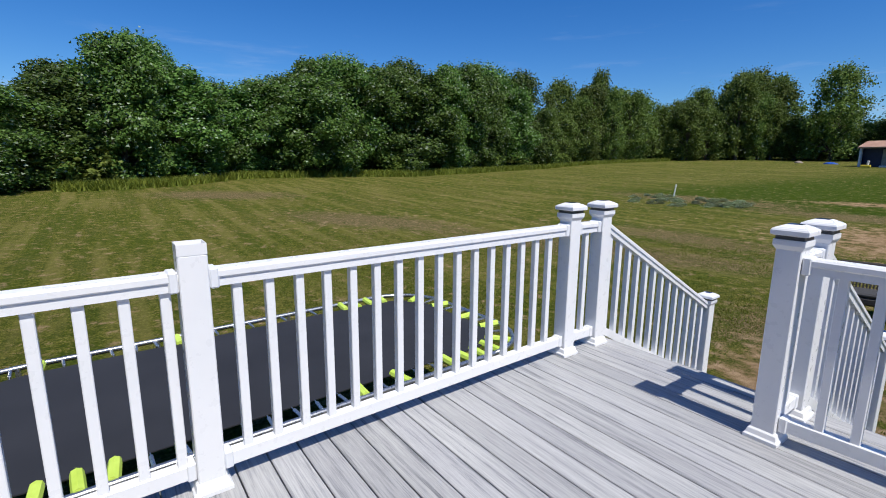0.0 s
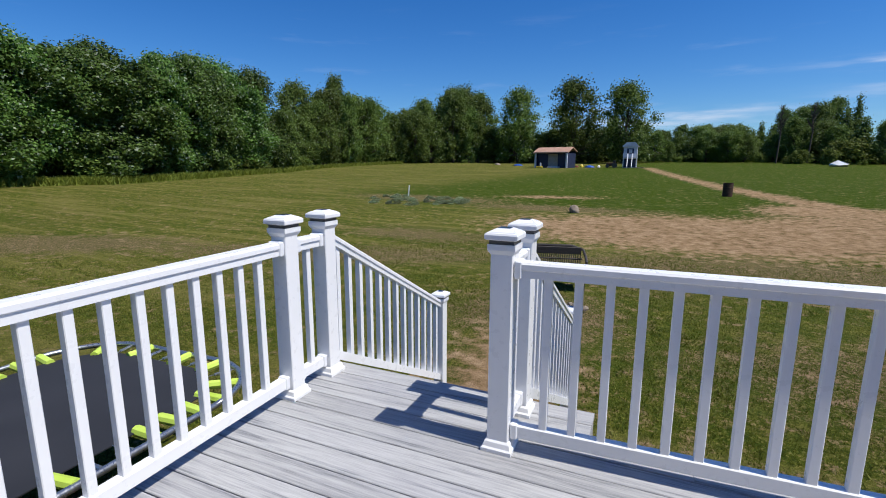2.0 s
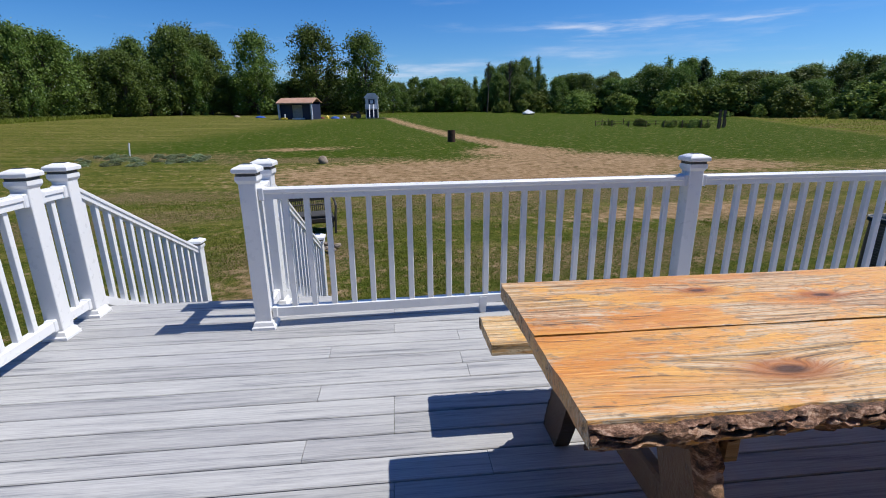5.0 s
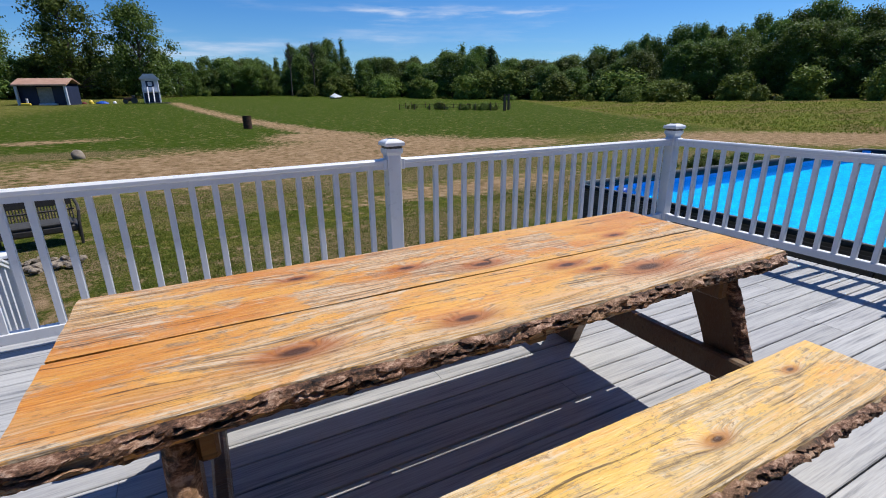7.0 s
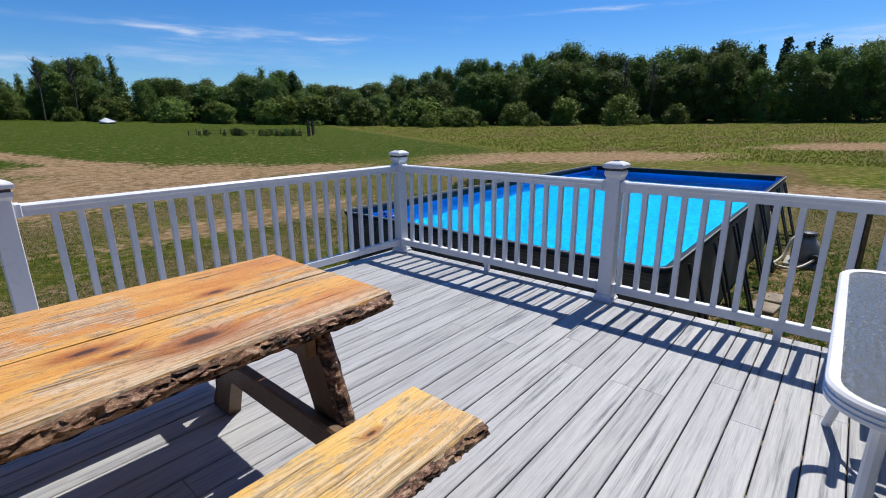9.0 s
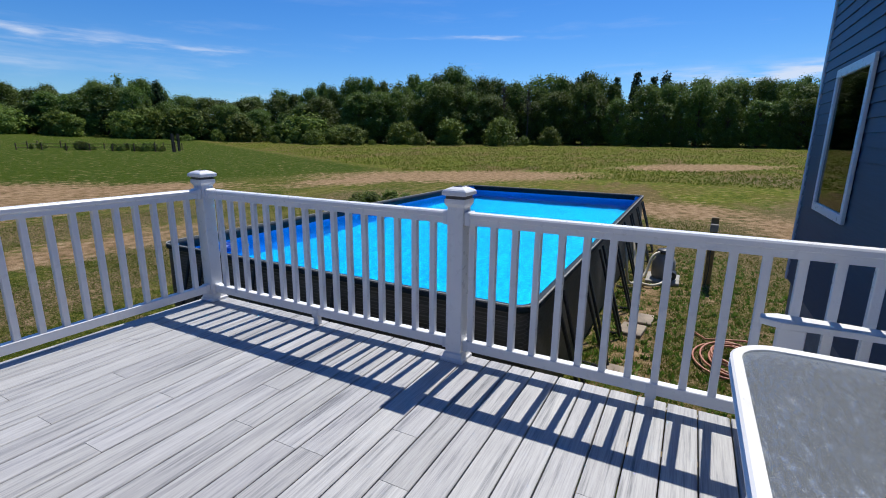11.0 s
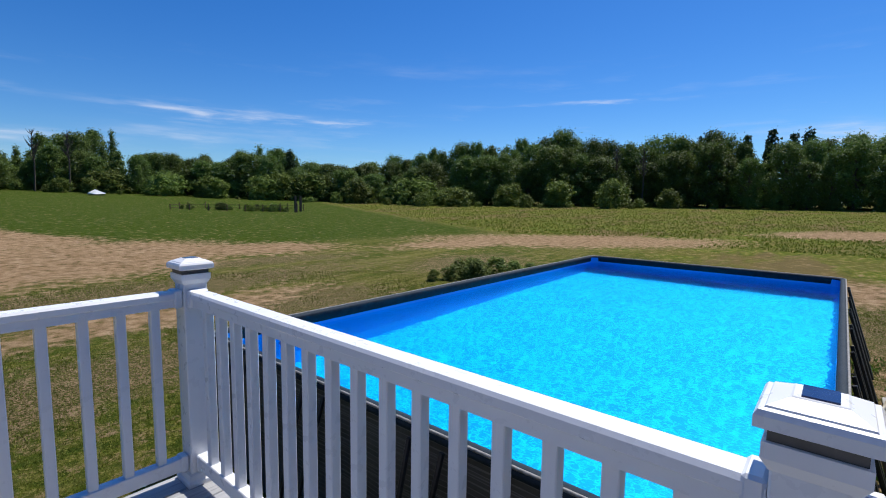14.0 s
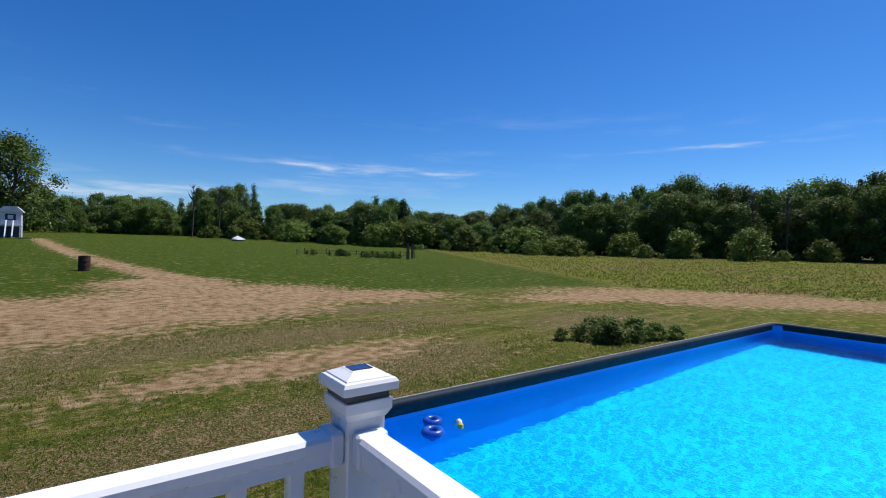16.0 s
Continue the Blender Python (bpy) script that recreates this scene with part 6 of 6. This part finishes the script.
def woods():
    rnd = random.Random(77)
    la, lh = [a - 2.2 * (a < 0) for a, _ in SKY_LINE], [h for _, h in SKY_LINE]
    fa, fd = [a - 2.2 * (a < 0) for a, _ in FOOT], [d for _, d in FOOT]
    place = lambda az, d: (-3 + d * math.sin(radians(az)), -2 + d * math.cos(radians(az)))
    labels = {"near": "tall leafy broadleaved tree at the edge of the lawn", "far": "broadleaved tree in the far row of woods", "cone": "dark conifer among the far woods", "bush": "low rounded shrub before the woods"}
    for az, el, d, wide in LONE:
        x, y = place(az, d)
        plant(MID[2], x, y, (el * d + 1.3 - gz(x, y)) * 1.06, "tree", "tall slender tree standing above the woods", "trees round the field", rnd, "tree", wide * 1.05)
    az = -110.0
    while az < 111:
        d0 = float(np.interp(az, fa, fd))
        near = d0 < 66
        step = math.degrees((3.4 if near else 3.5) / d0)
        for row in range(2 if near else 3):
            d = d0 + 1.5 + row * (4.5 if near else 6.5) + rnd.uniform(-1.2, 1.2)
            a = az + rnd.uniform(-0.3, 0.3) * step + row * step * 0.4
            x, y = place(a, d)
            el = float(np.interp(a, la, lh))
            top = el * d + 1.3 - gz(x, y)
            top *= (rnd.uniform(0.6, 0.9), rnd.uniform(0.8, 1.0), rnd.uniform(0.8, 1.09))[row] if not near else (rnd.uniform(0.8, 1.0), rnd.uniform(0.9, 1.06))[row]
            cone = (62 < a < 100 or 28 < a < 36) and rnd.random() < 0.13
            kind = CONE[rnd.randrange(2)] if cone else (NEAR[rnd.randrange(4)] if near else MID[rnd.randrange(7 if a < 60 else 5)])
            wide = (min(1.75, max(1.1, 13.0 / top)) if not cone else 1.15) * (rnd.uniform(0.72, 1.1) if near else rnd.uniform(0.48, 0.95))
            lab = labels["cone" if cone else ("near" if near else "far")]
            plant(kind, x, y, top, "tree", lab, "trees round the field", rnd, "tree", wide)
        az += step
    az = -108.0
    while az < 108:
        d0 = float(np.interp(az, fa, fd))
        step = math.degrees((2.6 if d0 < 70 else 3.6) / d0)
        wild = 10 < az < 76
        for k in range(2 if wild else (1 if rnd.random() < 0.6 else 0)):
            d = d0 - (rnd.uniform(0, 9) if wild else rnd.uniform(-0.5, 1.0)) - k * 1.5
            a = az + rnd.uniform(-0.5, 0.5) * step
            x, y = place(a, d)
            h = rnd.choice((0.6, 0.9, 1.3, 2.0, 2.8, 4.0, 5.0)) * rnd.uniform(0.8, 1.2) if wild else rnd.uniform(1.0, 2.6)
            if abs(a + 17) < 6 or (-7 < a < -3):
                h *= 0.6
            plant(BUSH[rnd.randrange(3)], x, y, h, "shrub", labels["bush"], "shrubs round the field", rnd, "shrub", rnd.uniform(0.9, 1.3))
        az += step
    # a hump of brush beside the pool
    for dx, dy, h in ((0, 0, 0.68), (0.6, -0.4, 0.7), (-0.7, 0.4, 0.5), (1.2, -0.7, 0.55), (0.2, 0.6, 0.6), (-1.3, 0.7, 0.4), (1.8, -1.0, 0.45), (-0.3, -0.2, 0.7)):
        plant(BUSH[rnd.randrange(3)], 11.6 + dx, 6.9 + dy, h, "shrub", "low dark tangle of brush behind the pool", "brush beside the pool", rnd, "shrub", 1.1)


woods()


def bare_tree(x, y, h, seed):
    rnd = random.Random(seed)
    e = thing("dead_tree", x, y, gz(x, y), "bare dead tree rising above the woods", "tree")
    bm = bmesh.new()
    tube(bm, [(0, 0, 0), (0.2, 0, h * 0.5), (0, 0.1, h * 0.8), (0.1, 0, h)], [0.14, 0.10, 0.06, 0.02], 6)
    for i in range(46):
        z = h * rnd.uniform(0.5, 0.95)
        a, L = rnd.uniform(0, 6.28), rnd.uniform(0.8, 2.2) * (1.25 - z / h)
        tube(bm, [(0.1, 0, z), (math.cos(a) * L * 0.5, math.sin(a) * L * 0.5, z + L * 0.6), (math.cos(a) * L, math.sin(a) * L, z + L * 1.5)], [0.06, 0.045, 0.015], 4)
    part("trunk", bm, M["trunk"], e)


for az, el, d, s in ((12.4, 0.112, 108, 1), (9.9, 0.108, 106, 2), (70.2, 0.112, 96, 3), (73, 0.108, 95, 4)):
    x, y = -3 + d * math.sin(radians(az)), -2 + d * math.cos(radians(az))
    bare_tree(x, y, (el - 0.008) * d + 1.5 - gz(x, y), s)


def garden():
    p = thing("vegetable_garden", 24.5, 47.5, gz(24.5, 47.5), "small fenced vegetable plot with low wire and dark posts", "garden")
    rnd = random.Random(4)
    c = [(-7, 2.2), (3.5, -4.2), (6.5, -0.8), (-4, 5.6)]
    for a, b in zip(c, c[1:] + c[:1]):
        L = math.hypot(b[0] - a[0], b[1] - a[1])
        n = int(L / 1.6)
        for i in range(n):
            f = i / n
            x, y = a[0] + (b[0] - a[0]) * f, a[1] + (b[1] - a[1]) * f
            part("fence_post", tube(bmesh.new(), [(x, y, -0.5), (x, y, 0.75 + rnd.uniform(-0.1, 0.15))], 0.05, 5), M["darkwood"], p)
        for z in (0.3, 0.6):
            part("fence_wire", tube(bmesh.new(), [(a[0], a[1], z), (b[0], b[1], z)], 0.014, 4), M["darkwood"], p)
    for x, y in ((3.3, -4.2), (4.9, -2.7)):
        part("gate_post", bbox(x - 0.1, x + 0.1, y - 0.1, y + 0.1, -0.5, 1.7), M["darkwood"], p)
    for i in range(26):
        f = rnd.random()
        x, y = -5.5 + 9 * f + rnd.uniform(-0.8, 0.8), 3.5 - 5.5 * f + rnd.uniform(-1, 1.2)
        plant(BUSH[i % 3], 24.5 + x, 47.5 + y, rnd.uniform(0.4, 0.9), "garden_plant", "leafy vegetable plant in the fenced plot", "garden plants", rnd, "plant", 0.8)


garden()


def tufts():
    rnd = np.random.default_rng(9)
    def make(name, label, n, sampler, hgt, wid, mat, blades, chance):
        X, Y = sampler(n)
        inside = (X > X0 - 0.15) & (X < X1 + 0.12) & (Y < Y1 + 0.1) | (X > LX0 - 0.1) & (X < LX1 + 0.1) & (Y < 2.1) & (Y > 0)
        inside |= (X > PX0 - 0.1) & (X < PX1 + 0.1) & (Y > PY0 - 0.1) & (Y < PY1 + 0.1)
        inside |= (Y < -4.5) & (X < 4.8)
        dirt, lush, tall, dry = covers(X, Y)
        keep = ~inside & (rnd.random(n) < chance(dirt, lush, tall, dry))
        X, Y = X[keep], Y[keep]
        m = len(X)
        Z = np.array([gz(x, y) for x, y in zip(X, Y)]) - 0.01
        X, Y, Z = (np.repeat(q, blades) for q in (X, Y, Z))
        k = m * blades
        X = X + rnd.normal(0, hgt * 0.35, k)
        Y = Y + rnd.normal(0, hgt * 0.35, k)
        a = rnd.uniform(0, 6.28, k)
        h = hgt * rnd.uniform(0.5, 1.4, k)
        w = wid * rnd.uniform(0.6, 1.3, k)
        la, lb = rnd.normal(0, 0.45, k) * h, rnd.normal(0, 0.45, k) * h
        ca, sa = np.cos(a) * w, np.sin(a) * w
        co = np.stack([np.stack([X - ca, Y - sa, Z], -1), np.stack([X + ca, Y + sa, Z], -1), np.stack([X + la, Y + lb, Z + h], -1)], 1).reshape(-1, 3)
        me = bpy.data.meshes.new(name)
        me.from_pydata(co.tolist(), [], np.arange(k * 3).reshape(-1, 3).tolist())
        me.materials.append(mat)
        tagged(new(name, me), label, "grass", "", "stuff")
    def ring(r0, r1, a0, a1, cx=-3.0, cy=-2.0):
        def f(n):
            r = r0 + (r1 - r0) * rnd.random(n) ** 1.15
            a = np.radians(rnd.uniform(a0, a1, n))
            return cx + r * np.sin(a), cy + r * np.cos(a)
        return f
    make("lawn_grass", "short dry mown grass round the deck", 150000, ring(2, 18, -80, 115), 0.042, 0.007, M["blade"], 3, lambda d, l, t, y: np.clip(1.05 - d * 1.6 - y * 0.4, 0, 1))
    make("broad_weeds", "green broad-leaved weeds in the lawn beside the pool", 9000, ring(3, 13, 88, 118), 0.06, 0.022, M["weed"], 5, lambda d, l, t, y: np.clip(0.9 - y, 0, 1))
    make("tall_grass", "tall rough meadow grass", 55000, ring(30, 100, 5, 108), 0.10, 0.028, M["tallgrass"], 3, lambda d, l, t, y: np.clip(t * 1.6 - 0.6 - d * 1.5, 0, 1))
    make("edge_grass", "long unmown grass at the foot of the trees", 9000, lambda n: (lambda a, q: (-3 + q * np.sin(np.radians(a)), -2 + q * np.cos(np.radians(a))))(*(lambda a: (a, np.interp(a, [p for p, _ in FOOT], [p for _, p in FOOT]) - rnd.random(n) * 2.2))(rnd.uniform(-110, -30, n))), 0.5, 0.05, M["tallgrass"], 4, lambda d, l, t, y: np.ones_like(d))


tufts()


def clover():
    rnd = random.Random(6)
    kinds = [(None, crown(95 + i, 3, w, 1500, 0.26, M["clover"], low=0.0)[0], 3, 4) for i, w in enumerate((4.4, 3.4))]
    for i in range(64):
        a, r = rnd.uniform(0, 6.28), rnd.random() ** 0.5
        x, y = -18.2 + 3.5 * r * math.cos(a), 22.8 + 2.4 * r * math.sin(a)
        plant(kinds[i % 2], x, y, rnd.uniform(0.10, 0.24), "clover_clump", "pale leafy clump of clover", "clover clumps", rnd, "plant", 2.2)


clover()


# ---- deck boards, one by one ----
def boards():
    rnd = random.Random(21)
    made = {}
    joints = [-1.1, -4.73, -5.15, -5.93, -5.5, -1.5, -2.6, -3.4]
    def piece(x0, x1, y):
        L = round(x1 - x0, 3)
        if L not in made:
            h = BOARD / 2
            bm = bmesh.new()
            x = L / 2 - 0.0012
            loft(bm, [[(q, -h, -0.024), (q, h, -0.024), (q, h, -0.004), (q, h - 0.0035, 0.0), (q, -h + 0.0035, 0.0), (q, -h, -0.004)] for q in (-x, x)])
            bmesh.ops.recalc_face_normals(bm, faces=bm.faces)
            me = bpy.data.meshes.new("deck_board")
            bm.to_mesh(me)
            bm.free()
            me.materials.append(M["deck"])
            made[L] = me
        ob = new("deck_board", made[L])
        ob.parent = DECK
        ob.location = ((x0 + x1) / 2 + 3.5, y + 2.2, 0)
    k = 0
    y = Y1 - BOARD / 2
    while y > Y0:
        if k % 3 == 0:
            cuts = [rnd.choice((-1.1, -1.53)), rnd.choice((-4.73, -5.13))]
        elif k % 3 == 1:
            cuts = [rnd.choice((-2.9, -3.4)), rnd.choice((-5.5, -5.92))]
        else:
            cuts = [rnd.choice((-1.12, -0.8)), rnd.choice((-5.13, -4.75))]
        xs = [X0] + sorted(cuts) + [X1]
        for a, b in zip(xs, xs[1:]):
            piece(a, b, y)
        y -= DECK_PITCH
        k += 1
    y = Y1 + BOARD / 2 + 0.006
    while y < LY:
        piece(LX0, LX1, y)
        y += DECK_PITCH


boards()
